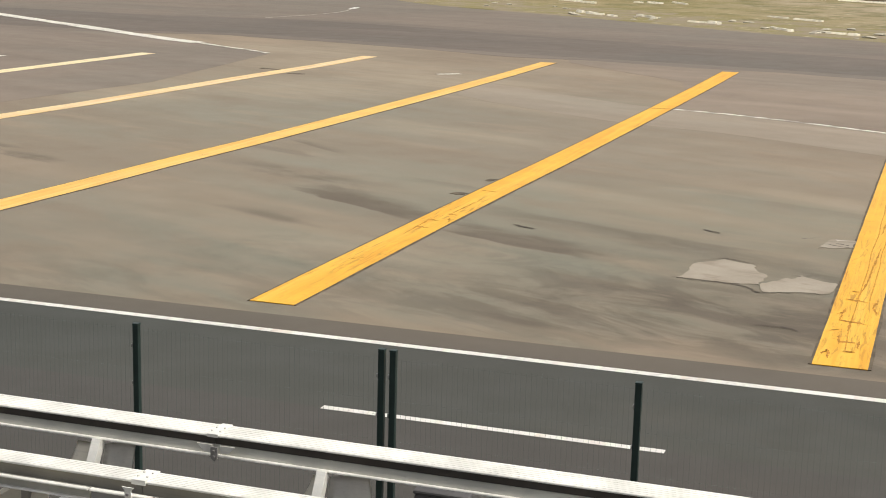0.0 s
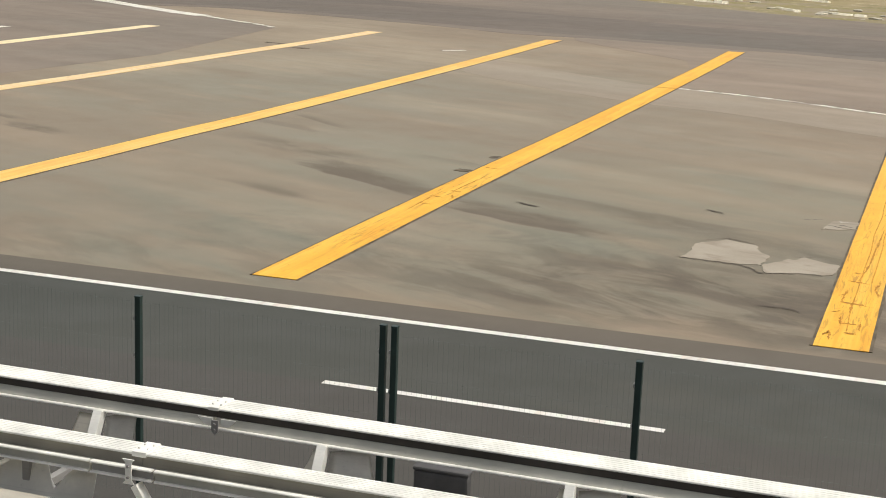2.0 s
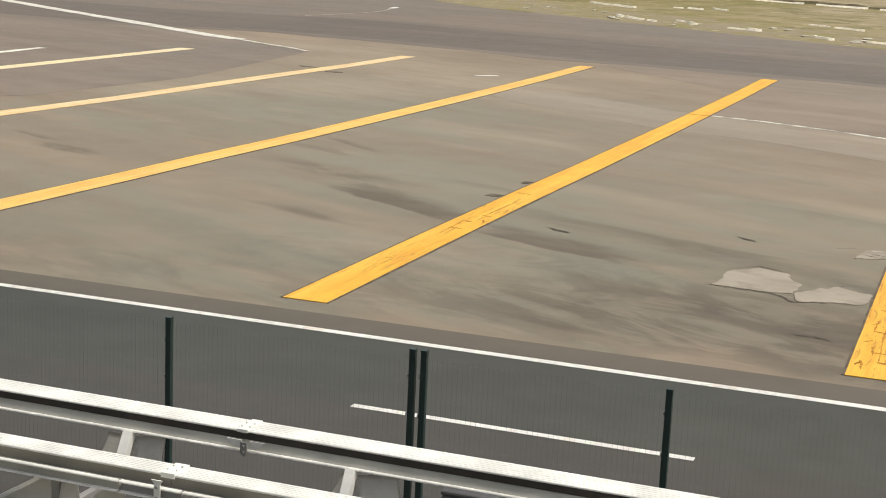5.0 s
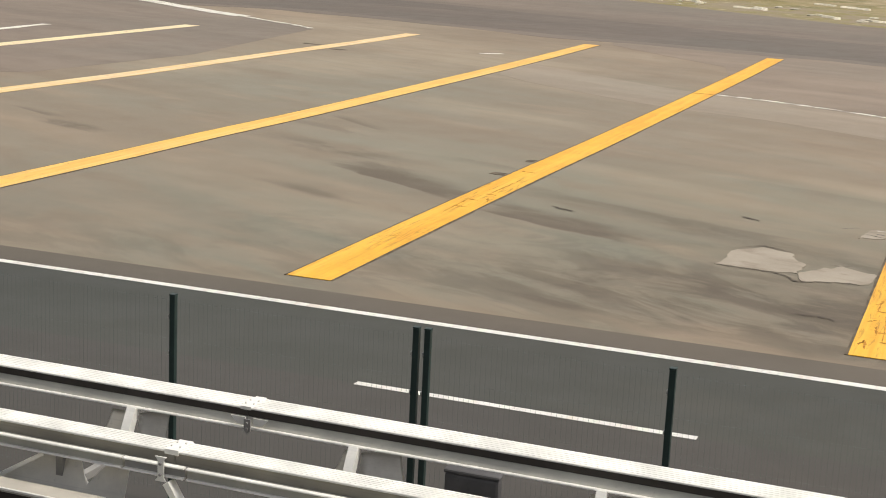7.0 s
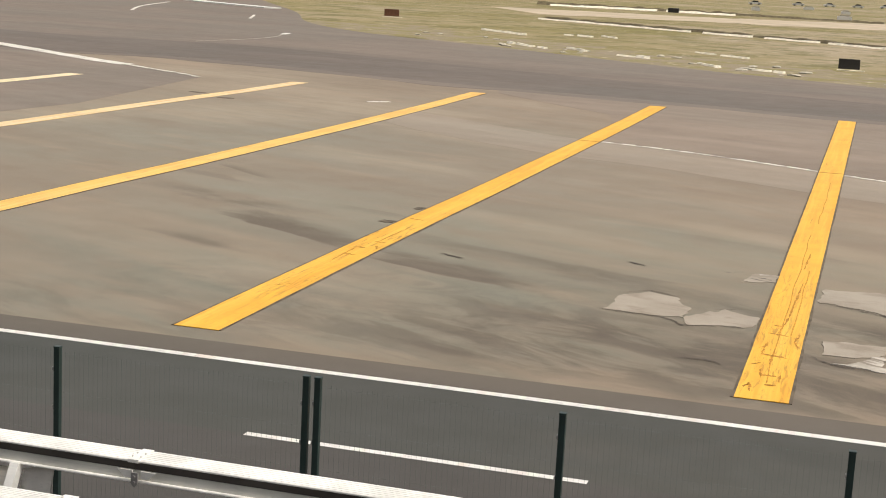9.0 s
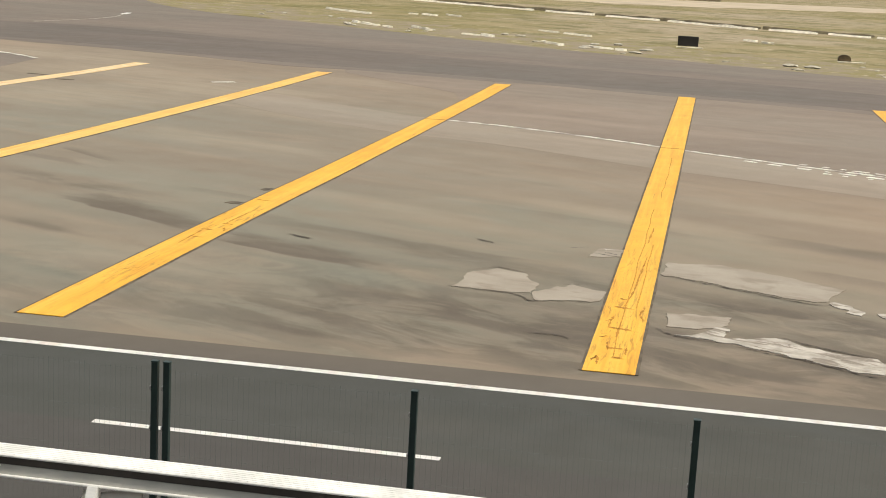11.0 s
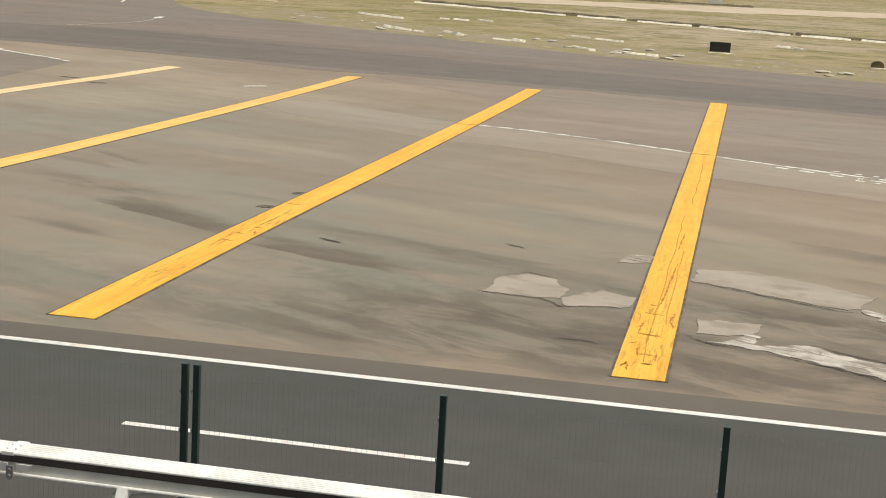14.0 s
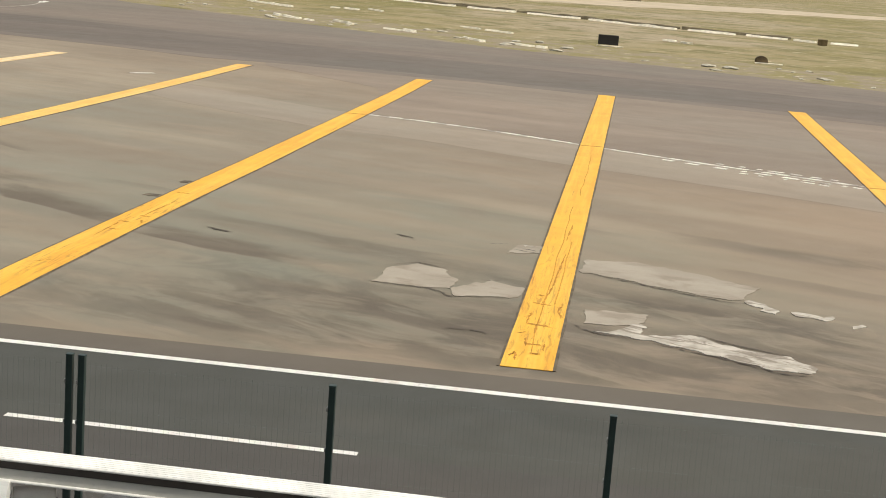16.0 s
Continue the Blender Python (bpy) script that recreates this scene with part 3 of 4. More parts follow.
# ---- broken repairs ----
def chipped(outline, seed, jag):
    """The outline with broken, uneven edges."""
    pts = []
    for a, b in zip(outline, outline[1:] + outline[:1]):
        n = max(2, int(math.dist(a, b) / 0.11))
        for k in range(n):
            x, y = a[0] + (b[0] - a[0]) * k / n, a[1] + (b[1] - a[1]) * k / n
            pts.append((x + jag * noise.noise((x * 4, y * 4, seed)) + 0.35 * jag * noise.noise((x * 13, y * 13, seed)), y + 1.4 * jag * noise.noise((x * 4, y * 4, seed + 5)) + 0.5 * jag * noise.noise((x * 13, y * 13, seed + 5))))
    return pts


def broken_repair(name, material, outline, seed, label, jag=0.1):
    ob = part(name, slab(chipped(outline, seed, jag), 0.012 + seed * 0.0004, 0.02), material)
    return tagged(ob, label, "asphalt patch", "broken asphalt repairs", "structure")


GREY_PATCH, PALE_PATCH = "pale grey broken asphalt repair patch", "flaking whitish cement repair in the asphalt"
for k, outline in enumerate((
        [(-4.45, 27.0), (-4.35, 28.4), (-3.9, 29.0), (-3.3, 28.7), (-2.9, 27.8), (-3.0, 27.1), (-3.3, 26.95)],
        [(-2.95, 27.1), (-2.3, 28.1), (-1.7, 27.7), (-1.65, 26.8), (-2.5, 26.65), (-2.85, 26.4)],
        [(-2.3, 31.0), (-2.05, 32.1), (-1.6, 32.1), (-1.6, 31.3)],
        [(-0.7, 29.8), (-0.6, 31.1), (0.5, 31.3), (1.7, 30.7), (2.9, 29.8), (2.3, 28.35), (1.1, 28.9)],
        [(-0.45, 25.3), (-0.45, 26.4), (0.7, 26.45), (0.6, 25.8), (0.2, 25.4)])):
    broken_repair("asphalt_repair", M_PATCH, outline, 1.0 + k, GREY_PATCH, 0.1)
for k, outline in enumerate((
        [(0.5, 24.75), (1.4, 25.2), (2.1, 24.7), (3.0, 24.35), (3.4, 23.75), (3.2, 23.4), (2.6, 23.45), (1.8, 23.95), (1.1, 24.3)],
        [(-0.25, 24.8), (0.1, 25.0), (0.45, 25.6), (0.65, 25.55), (0.5, 24.95), (0.9, 24.6), (0.3, 24.65)],
        [(2.4, 28.4), (2.65, 28.6), (3.05, 27.95), (3.0, 27.6), (2.75, 27.75), (2.8, 28.0)],
        [(3.3, 27.85), (4.1, 27.8), (4.0, 27.5), (3.4, 27.55)],
        [(4.4, 27.05), (4.45, 27.4), (4.6, 27.45), (4.55, 27.1)],
        [(-2.0, 31.9), (-2.0, 32.15), (-1.75, 32.0)])):
    broken_repair("cement_repair", M_CEMENT, outline, 7.0 + k, PALE_PATCH, 0.11)

CRACKS = (((-4.55, 27.0), (-3.9, 26.9), (-3.3, 26.85), (-2.9, 26.4), (-2.5, 26.55), (-1.8, 26.7)), ((-4.4, 28.5), (-3.9, 29.1), (-3.3, 28.8)),
          ((-0.7, 29.7), (0.3, 29.2), (1.1, 28.75), (2.3, 28.2), (2.7, 28.7)), ((0.7, 24.4), (1.2, 24.15), (1.9, 23.8), (2.7, 23.3), (3.3, 23.3)), ((-0.6, 25.1), (-0.2, 24.7), (0.5, 24.55)),
          ((1.5, 25.3), (2.2, 24.8), (3.1, 24.4)), ((-0.35, 26.3), (0.2, 26.25), (0.75, 26.3)), ((-2.7, 24.0), (-2.25, 24.05), (-1.95, 23.85)),
          ((-2.2, 31.5), (-1.6, 31.2)), ((-2.7, 31.9), (-2.3, 32.1)), ((0.4, 25.1), (0.8, 25.6)), ((-2.5, 28.0), (-2.1, 28.2)))
SPLITS = (((-1.05, 31.5), (-1.1, 29.7), (-1.15, 27.7), (-1.24, 26.5)), ((-1.36, 25.8), (-1.4, 24.9)), ((-1.33, 23.9), (-1.3, 23.3)), ((-1.42, 22.9), (-1.38, 22.4)), ((-0.86, 26.6), (-0.93, 25.9)), ((-1.2, 25.3), (-1.22, 24.2)),
          ((-1.08, 35.2), (-1.12, 33.0)), ((-1.0, 23.6), (-1.0, 23.1)), ((-10.2, 33.5), (-10.25, 31.0)), ((-10.45, 30.5), (-10.4, 28.6)))
TEARS = (((-10.5, 30.4), (-10.2, 30.3)), ((-10.3, 31.2), (-10.05, 31.1)), ((-10.45, 29.5), (-10.15, 29.45)), ((-10.1, 30.7), (-9.98, 30.3)), ((-10.5, 25.8), (-10.25, 26.1)), ((-1.5, 22.6), (-1.42, 22.95)), ((-1.3, 23.5), (-1.05, 23.45)), ((-1.48, 25.3), (-1.36, 25.5)), ((-1.36, 27.2), (-1.2, 27.15)), ((-1.4, 26.5), (-1.05, 26.4)), ((-1.42, 24.9), (-0.95, 24.75)), ((-1.2, 22.9), (-1.02, 22.9)), ((-1.5, 24.1), (-1.35, 24.25)), ((-0.92, 26.0), (-0.84, 25.5)), ((-10.6, 34.6), (-10.2, 34.5)))


def crack_mesh(pts, seed, wide=0.023, z=0.0135, jag=0.07):
    # a jagged split that narrows at both ends and breaks off in places
    way = spline(pts, 14)
    bm = bmesh.new()
    n = len(way) - 1
    last = None
    for k, (x, y) in enumerate(way):
        x += jag * noise.noise((x * 6, y * 6, seed)) + wide * noise.noise((k * 1.7, seed, 1))
        y += wide * jag / 0.07 * (2.2 * noise.noise((x * 6, y * 6, seed + 7)) + 2.4 * noise.noise((k * 1.9, seed, 9)))
        w = wide * (0.15 + math.sin(math.pi * k / n) ** 0.6) * max(0.05, 0.75 + 1.3 * noise.noise((k * 0.45, seed, 3)))
        pair = bm.verts.new((x - w * 0.4, y - w, z)), bm.verts.new((x + w * 0.4, y + w, z))
        if last:
            bm.faces.new((last[0], pair[0], pair[1], last[1]))
        last = pair
    return bm


for k, pts in enumerate(CRACKS):
    ob = part("crack", crack_mesh(pts, k * 2.0), M_CRACK)
    tagged(ob, "dark jagged open crack in worn asphalt", "crack", "cracks in the apron", "structure")
for k, pts in enumerate((((-8.65, 30.66), (-8.35, 30.5), (-8.05, 30.4)), ((-4.8, 31.95), (-4.55, 31.82), (-4.35, 31.7)), ((-2.0, 31.65), (-1.7, 31.5)))):
    ob = part("pothole", crack_mesh(pts, 60 + k * 3.0, 0.05 - 0.01 * k, 0.0135, 0.04), M_CRACK)
    tagged(ob, "small dark pothole in worn asphalt", "pothole", "potholes in the apron", "structure")
M_RUBBED = plain("rubbed_tape_seam", (0.6, 0.28, 0.03), 0.8, 6.0, 0.3)
for k, (x, y0, y1) in enumerate(((-1.2, 23.0, 38.0), (-1.0, 26.5, 33.0), (-1.1, 40.0, 49.0))):
    marking("tape_seam", [(x + 0.05 * noise.noise((y * 0.5, k, 0)), y) for y in np.linspace(y0, y1, 30)], 0.022, M_RUBBED, 0.019, "thin rubbed lengthwise seam in a yellow stripe", "seams in the stripes", 0.8, k * 2.0)
M_TEAR = plain("grimy_tape_tear", (0.5, 0.225, 0.03), 0.9, 8.0, 0.3)
for k, pts in enumerate(SPLITS):
    bm = crack_mesh([(y, -x) for x, y in pts], k * 3.0, 0.02, 0.0205, 0.025)
    bmesh.ops.rotate(bm, cent=(0, 0, 0), matrix=Matrix.Rotation(math.pi / 2, 3, "Z"), verts=bm.verts)
    tagged(part("tape_split", bm, M_TEAR), "grimy lengthwise split in the yellow stripe", "crack", "tears in the stripes", "structure")
for k, pts in enumerate(TEARS):
    tagged(part("tape_tear", crack_mesh(pts, 50 + k * 3.0, 0.045, 0.0205, 0.025), M_TEAR), "short grimy tear across the yellow stripe", "crack", "tears in the stripes", "structure")

# ---- fence of green posts and welded mesh ----
FENCE_Y, FENCE_TOP = 12.7, 2.19
POSTS = (-20.0, -17.5, -15.0, -12.5, -10.0, -7.40, -4.805, -4.69, -2.375, 0.113, 2.61, 5.11, 7.61)


def fence_panel(x0, x1):
    panel = thing("mesh_fence_panel", pose((x0 + x1) / 2, FENCE_Y, 0), "dark green welded wire mesh fence panel", "fence", "fence panels")
    half = (x1 - x0) / 2
    bm = bmesh.new()
    n = int(2 * half / 0.05)
    for k in range(1, n):
        x = -half + 2 * half * k / n
        box(bm, x - 0.0005, x + 0.0005, -0.0005, 0.0005, 0.12, FENCE_TOP - 0.02)
    part("wire_mesh", bm, M_WIRE, panel)["kind"] = "stuff"
    bm = bmesh.new()
    for k in range(6):
        z = 0.15 + k * (FENCE_TOP - 0.2) / 5
        box(bm, -half, half, 0.0014, 0.0026, z - 0.0003, z + 0.0003)
    part("cross_mesh", bm, M_WIRE, panel)["kind"] = "stuff"
    return panel


def fence_post(x, top, label):
    post = thing("fence_post", pose(x, FENCE_Y, 0), label, "fence post", "fence posts")
    part("post", boxed(-0.03, 0.03, -0.03, 0.03, 0.012, top, bevel=0.006), M_GREEN, post)
    part("cap", boxed(-0.033, 0.033, -0.033, 0.033, top, top + 0.015, bevel=0.005), M_GREEN, post)
    base = part("base_plate", boxed(-0.08, 0.08, -0.08, 0.08, 0, 0.012), M_GALV, post)
    for dx in (-0.06, 0.06):
        part("bolt", pipe(bmesh.new(), (dx, -0.06, 0.01), (dx, -0.06, 0.03), 0.01, 6), M_GALV, base)
    for z in (0.4, 1.0, 1.6, 1.98):
        part("clip", boxed(-0.042, -0.03, -0.036, 0.02, z - 0.02, z + 0.02, bevel=0.003), M_GALV, post, "small bright steel clip")
    return post


first = fence_post(POSTS[0], FENCE_TOP, "dark green square steel fence post with clips")
pair = None
for x in POSTS[1:]:
    if -5 < x < -4:
        if pair:
            copy_thing(pair, pose(x, FENCE_Y, 0))
        else:
            pair = fence_post(x, FENCE_TOP + 0.032, "dark green steel fence post, one of a close pair")
    else:
        copy_thing(first, pose(x, FENCE_Y, 0))
for a, b in zip(POSTS, POSTS[1:]):
    if b - a > 0.5:
        fence_panel(a + 0.03, b - 0.03)

# ---- metal benches of the stand, in front of the fence ----
BENCH = "long ribbed aluminium grandstand bench on steel trestles"


def plank_profile(y0, y1, z, t=0.045):
    """A hollow-looking seat plank: ribs on top, rounded nose."""
    pts = [(y0, z - t), (y0, z - 0.006), (y0 + 0.006, z)]
    n = 6
    w = (y1 - y0 - 0.024) / n
    for k in range(n):
        a = y0 + 0.012 + k * w
        pts += [(a + w * 0.12, z), (a + w * 0.2, z - 0.005), (a + w * 0.34, z - 0.005), (a + w * 0.42, z)]
    return pts + [(y1 - 0.006, z), (y1, z - 0.006), (y1, z - t)]


# front bench
FY, FZ = 9.845, 2.25
front = thing("grandstand_bench", pose(0, 0, 0), BENCH, "bench", "grandstand benches")
CUT = -5.09
for a, b in ((-11.1, CUT), (CUT, 0.92), (0.92, 6.9)):
    a, b = a + 0.003, b - 0.003
    part("seat_plank", drawn(plank_profile(FY, FY + 0.25, FZ, 0.016), a, b), M_ALU, front)
    part("web", drawn([(FY + 0.035, FZ - 0.016), (FY + 0.035, FZ - 0.084), (FY + 0.05, FZ - 0.084), (FY + 0.05, FZ - 0.016)], a, b), M_SHADESTEEL, front, "steel web, darkened for the shade under the plank")
    part("back_rail", drawn([(FY + 0.03, FZ - 0.085), (FY - 0.02, FZ - 0.14), (FY - 0.02, FZ - 0.16), (FY + 0.05, FZ - 0.16), (FY + 0.05, FZ - 0.086)], a, b), M_FACE, front)
    part("rail_lip", drawn([(FY - 0.052, FZ - 0.146), (FY - 0.048, FZ - 0.140), (FY - 0.021, FZ - 0.140), (FY - 0.021, FZ - 0.154), (FY - 0.052, FZ - 0.154)], a, b), M_ALU, front, "bright aluminium rail lip")
    if b < 6:
        part("splice_cap", drawn([(FY - 0.006, FZ - 0.02), (FY - 0.006, FZ + 0.006), (FY + 0.256, FZ + 0.006), (FY + 0.256, FZ - 0.02), (FY + 0.251, FZ - 0.02), (FY + 0.251, FZ + 0.001), (FY - 0.001, FZ + 0.001), (FY - 0.001, FZ - 0.02)], b - 0.045, b + 0.045), M_ALU, front, "smooth aluminium splice cap")
        x = b + 0.05
        part("hanger", plate([(x - 0.028, FZ - 0.07), (x + 0.028, FZ - 0.07), (x + 0.028, FZ - 0.16), (x, FZ - 0.185), (x - 0.028, FZ - 0.16)], FY - 0.08, FY - 0.068), M_GALV, front)
        for side in (-1, 1):
            part("cleat", plate([(x + side * 0.035, FZ - 0.065), (x + side * 0.16, FZ - 0.065), (x + side * 0.1, FZ - 0.125), (x + side * 0.035, FZ - 0.125)], FY - 0.045, FY - 0.035), M_ALU, front)

# second bench, nearer to the seats behind
SY, SZ = 8.715, 2.27
second = thing("grandstand_bench", pose(0, 0, 0), BENCH, "bench", "grandstand benches")
CUT = -5.08
for a, b in ((-11.1, CUT), (CUT, 0.9), (0.9, 6.9)):
    a, b = a + 0.003, b - 0.003
    part("seat_plank", drawn(plank_profile(SY, SY + 0.2, SZ, 0.018), a, b), M_ALU, second)
    part("web", drawn([(SY + 0.045, SZ - 0.018), (SY + 0.045, SZ - 0.21), (SY + 0.06, SZ - 0.21), (SY + 0.06, SZ - 0.018)], a, b), M_SHADEFACE, second, "steel web, coloured darker for shade under the plank")
LIP = [(-0.015, -0.006), (-0.012, 0), (0.014, 0), (0.014, -0.013), (-0.015, -0.013)]
for a, b, sleeve in ((-11.1, -5.43, 0), (-5.43, -4.93, 1), (-4.93, -3.47, 0), (-3.47, 0.55, 0), (0.55, 1.05, 1), (1.05, 6.9, 0)):
    a, b = a + 0.009, b - 0.009
    for z, skin in ((SZ - 0.082, M_ALU), (SZ - 0.157, M_SHEET)):
        k = -0.006 if sleeve else 0.0
        part("rail_sleeve" if sleeve else "rail_lip", drawn([(SY - 0.062 + u * (1.5 if u < 0 else 1) + (k if u < 0 else 0), z + v - k * 0.4) for u, v in LIP], a, b), skin, second)
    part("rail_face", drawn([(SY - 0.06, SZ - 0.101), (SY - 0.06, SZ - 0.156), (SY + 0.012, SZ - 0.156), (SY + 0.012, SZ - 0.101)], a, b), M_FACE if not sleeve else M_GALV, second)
for x in (CUT, 0.9):
    part("splice_cap", drawn([(SY - 0.006, SZ - 0.03), (SY - 0.006, SZ + 0.007), (SY + 0.206, SZ + 0.007), (SY + 0.206, SZ - 0.03), (SY + 0.201, SZ - 0.03), (SY + 0.201, SZ + 0.001), (SY - 0.001, SZ + 0.001), (SY - 0.001, SZ - 0.03)], x - 0.055, x + 0.055), M_ALU, second, "smooth aluminium splice cap")
    x -= 0.03
    part("hanger", plate([(x - 0.045, SZ - 0.02), (x + 0.045, SZ - 0.02), (x + 0.024, SZ - 0.045), (x + 0.024, SZ - 0.175), (x + 0.045, SZ - 0.2), (x - 0.045, SZ - 0.2), (x - 0.024, SZ - 0.175), (x - 0.024, SZ - 0.045)], SY - 0.1, SY - 0.089), M_ALU, second)

for bench, y, z, cuts in ((front, FY, FZ, (-5.093, 0.917)), (second, SY, SZ, (-5.08, 0.9))):
    for cap in [o for o in bench.children if o.name.startswith("splice_cap")]:
        mid = cap.data.vertices[0].co.x / 2 + cap.data.vertices[len(cap.data.vertices) // 2].co.x / 2
        for dx in (-0.035, 0.035):
            for dy in (0.06, 0.14):
                part("rivet", pipe(bmesh.new(), (mid + dx, y + dy, z + 0.004), (mid + dx, y + dy, z + 0.018), 0.009, 8), M_SHEET, cap)
    for hang in [o for o in bench.children if o.name.startswith("hanger")]:
        xs = [v.co.x for v in hang.data.vertices]
        ys = min(v.co.y for v in hang.data.vertices)
        mid = (min(xs) + max(xs)) / 2
        for dz in ((0.07, 0.15) if bench is second else (0.1, 0.145)):
            part("bolt", pipe(bmesh.new(), (mid, ys - 0.012, z - dz), (mid, ys + 0.004, z - dz), 0.011, 6), M_GALV, hang)

# foot plank behind the second bench
foot = thing("foot_plank", pose(0, 0, 0), "grey aluminium foot plank with bright worn nose", "plank")
part("plank", drawn([(8.418, 1.85), (8.418, 1.876), (8.422, 1.88), (8.596, 1.88), (8.6, 1.876), (8.6, 1.85)], -11.1, 6.9), M_FOOT, foot)
# dark board added where the space under the stand lies in shade
part("riser", boxed(-11.1, 6.9, 8.47, 8.49, 1.3, 1.848), M_SHADESTEEL, foot, "dark riser board added for the shade under the stand")
part("nose", drawn([(8.405, 1.868), (8.405, 1.882), (8.41, 1.886), (8.418, 1.886), (8.418, 1.868)], -11.1, 6.9), M_ALU, foot, "bright aluminium nosing")


def gusset(x0, x1, flare, bulge):
    """A curved sheet beside an upright: flares out below, bulges towards the seats."""
    bm = bmesh.new()
    rows = []
    for j in range(7):
        v = j / 6
        far = x1 + flare * v ** 1.6
        rows.append([bm.verts.new((x0 + (far - x0) * u, 9.80 - bulge * math.sin(math.pi * 0.5 * u) - 0.08 * v, 2.066 - 0.27 * v)) for u in (0, 0.2, 0.4, 0.6, 0.8, 0.93, 1.0)])
    for a, b in zip(rows, rows[1:]):
        for k in range(6):
            bm.faces.new((a[k], a[k + 1], b[k + 1], b[k]))
    skin = bmesh.ops.solidify(bm, geom=list(bm.faces), thickness=0.004)
    for f in bm.faces:
        f.smooth = True
    return bm


def trestle(x, left=(-0.09, -0.14), right=(0.32, 0.1)):
    t = thing("steel_trestle", pose(x, 0, 0), "galvanised steel trestle under the benches", "trestle", "trestles")
    part("upright", beam((-0.01, 9.80, 2.095), (-0.005, 9.62, 1.80), 0.085, 0.075), M_ALU, t, "bright aluminium upright")
    part("cross_beam", boxed(-0.03, 0.03, 8.5, 10.05, 1.745, 1.805, bevel=0.004), M_GALV, t)
    part("gusset", gusset(-0.045, left[0], left[1], 0.0), M_PLATE, t)
    part("gusset", gusset(0.045, right[0], right[1], -0.12), M_SHEET, t)
    part("seat_post", boxed(-0.03, 0.03, 8.78, 8.84, 1.805, 2.24, bevel=0.004), M_GALV, t)
    bm = plate([(-0.21, 2.07), (0.14, 2.07), (0.2, 1.93), (0.235, 1.86), (0.27, 1.9), (0.33, 1.98), (0.4, 2.04), (0.56, 2.05), (0.56, 1.8), (-0.8, 1.79), (-0.5, 1.82), (-0.21, 1.98)], 8.84, 8.846)
    for v in bm.verts:
        v.co.y -= (2.06 - v.co.z) * 0.35
    part("side_plate", bm, M_PLATE, t, "pale sheet-metal side plate, leaning outwards")
    part("hook", beam((0.17, 8.82, 1.92), (0.235, 8.82, 1.80), 0.022, 0.02), M_ALU, t, "bright bent hook")
    part("strut", beam((0.99, 8.64, 2.07), (1.14, 8.64, 1.83), 0.05, 0.09), M_ALU, t, "bright diagonal strut")
    part("strut", beam((-0.08, 8.72, 2.07), (-0.46, 8.72, 1.84), 0.03, 0.04), M_ALU, t, "bright diagonal strut")
    for y in (8.8,):
        part("leg", boxed(-0.025, 0.025, y - 0.025, y + 0.025, 0.0, 1.745, bevel=0.004), M_GALV, t)
        part("foot_plate", boxed(-0.09, 0.09, y - 0.09, y + 0.09, 0.0, 0.012), M_GALV, t)
    return t


trestle(-6.05, (-0.2, -0.1), (0.25, 0.0))
one = trestle(-4.15)
for k in (-3, -2, 1, 2, 3, 4):
    copy_thing(one, pose(-4.15 + 1.9 * k, 0, 0))

# dark box between the benches, on its shelf
shelf = thing("shelf_beam", pose(0, 0, 0), "galvanised steel beam between two trestles", "beam")
part("beam", boxed(-4.13, -2.28, 9.12, 9.28, 1.81, 1.85, bevel=0.004), M_GALV, shelf)
case = thing("equipment_box", pose(-3.03, 9.2, 1.85), "dark grey plastic equipment box between the benches", "box")
part("body", boxed(-0.21, 0.185, 0.02, 0.11, 0, 0.415, bevel=0.02), M_DARKBOX, case)
part("lid", boxed(-0.217, 0.192, 0.012, 0.115, 0.415, 0.445, bevel=0.016), M_DARKBOX, case)

# ---- the far verge ----


def wall_run(a, b, height, back, seed, uneven=0.35):
    """A low bank from a to b: sloping front, uneven crest."""
    pts = line(a, b, 0.9)
    d = math.dist(a, b)
    nx, ny = -(b[1] - a[1]) / d, (b[0] - a[0]) / d
    if ny < 0:
        nx, ny = -nx, -ny
    bm = bmesh.new()
    last = None
    for x, y in pts:
        h = height * (1 + uneven * 1.6 * noise.noise((x * 0.5 + seed, y * 0.5, seed)))
        o = 0.5 * noise.noise((x * 0.3, y * 0.3, seed + 4))
        x, y = x + nx * o, y + ny * o
        ring = [bm.verts.new(p) for p in ((x - nx * height * 0.7, y - ny * height * 2.5, -0.06), (x, y, h), (x + nx * back, y + ny * back, h), (x + nx * (back + height * 0.5), y + ny * (back + height * 0.5), -0.06))]
        if last:
            for k in range(3):
                bm.faces.new((last[k], last[k + 1], ring[k + 1], ring[k]))
        else:
            bm.faces.new(ring)
        last = ring
    bm.faces.new(last)
    return bm


def kerb_run(a, b, height, seed, label="pale weathered concrete edging lying in the grass"):
    ob = part("concrete_edging", wall_run(a, b, height, 0.25, seed, 0.5), M_CONCRETE)
    return tagged(ob, label, "edging", "concrete edgings in the grass")


M_SOIL = plain("dark_bank_soil", (0.13, 0.105, 0.055), 0.95, 1.5, 0.3, 0.5)


def bank(a, b, height, seed):
    ob = part("soil_bank", wall_run(a, b, height, 1.0, seed, 0.45), M_SOIL)
    return tagged(ob, "low dark soil bank behind the concrete edging", "bank", "soil banks")


bank((-46, 210.5), (-16, 189), 0.27, 3)
bank((-15, 188.2), (4, 172.6), 0.25, 5)
bank((5, 173.5), (16, 167.5), 0.2, 8)
bank((-70, 313), (-29, 318.5), 0.5, 9)
bank((-29, 318.5), (0, 316), 0.35, 14)
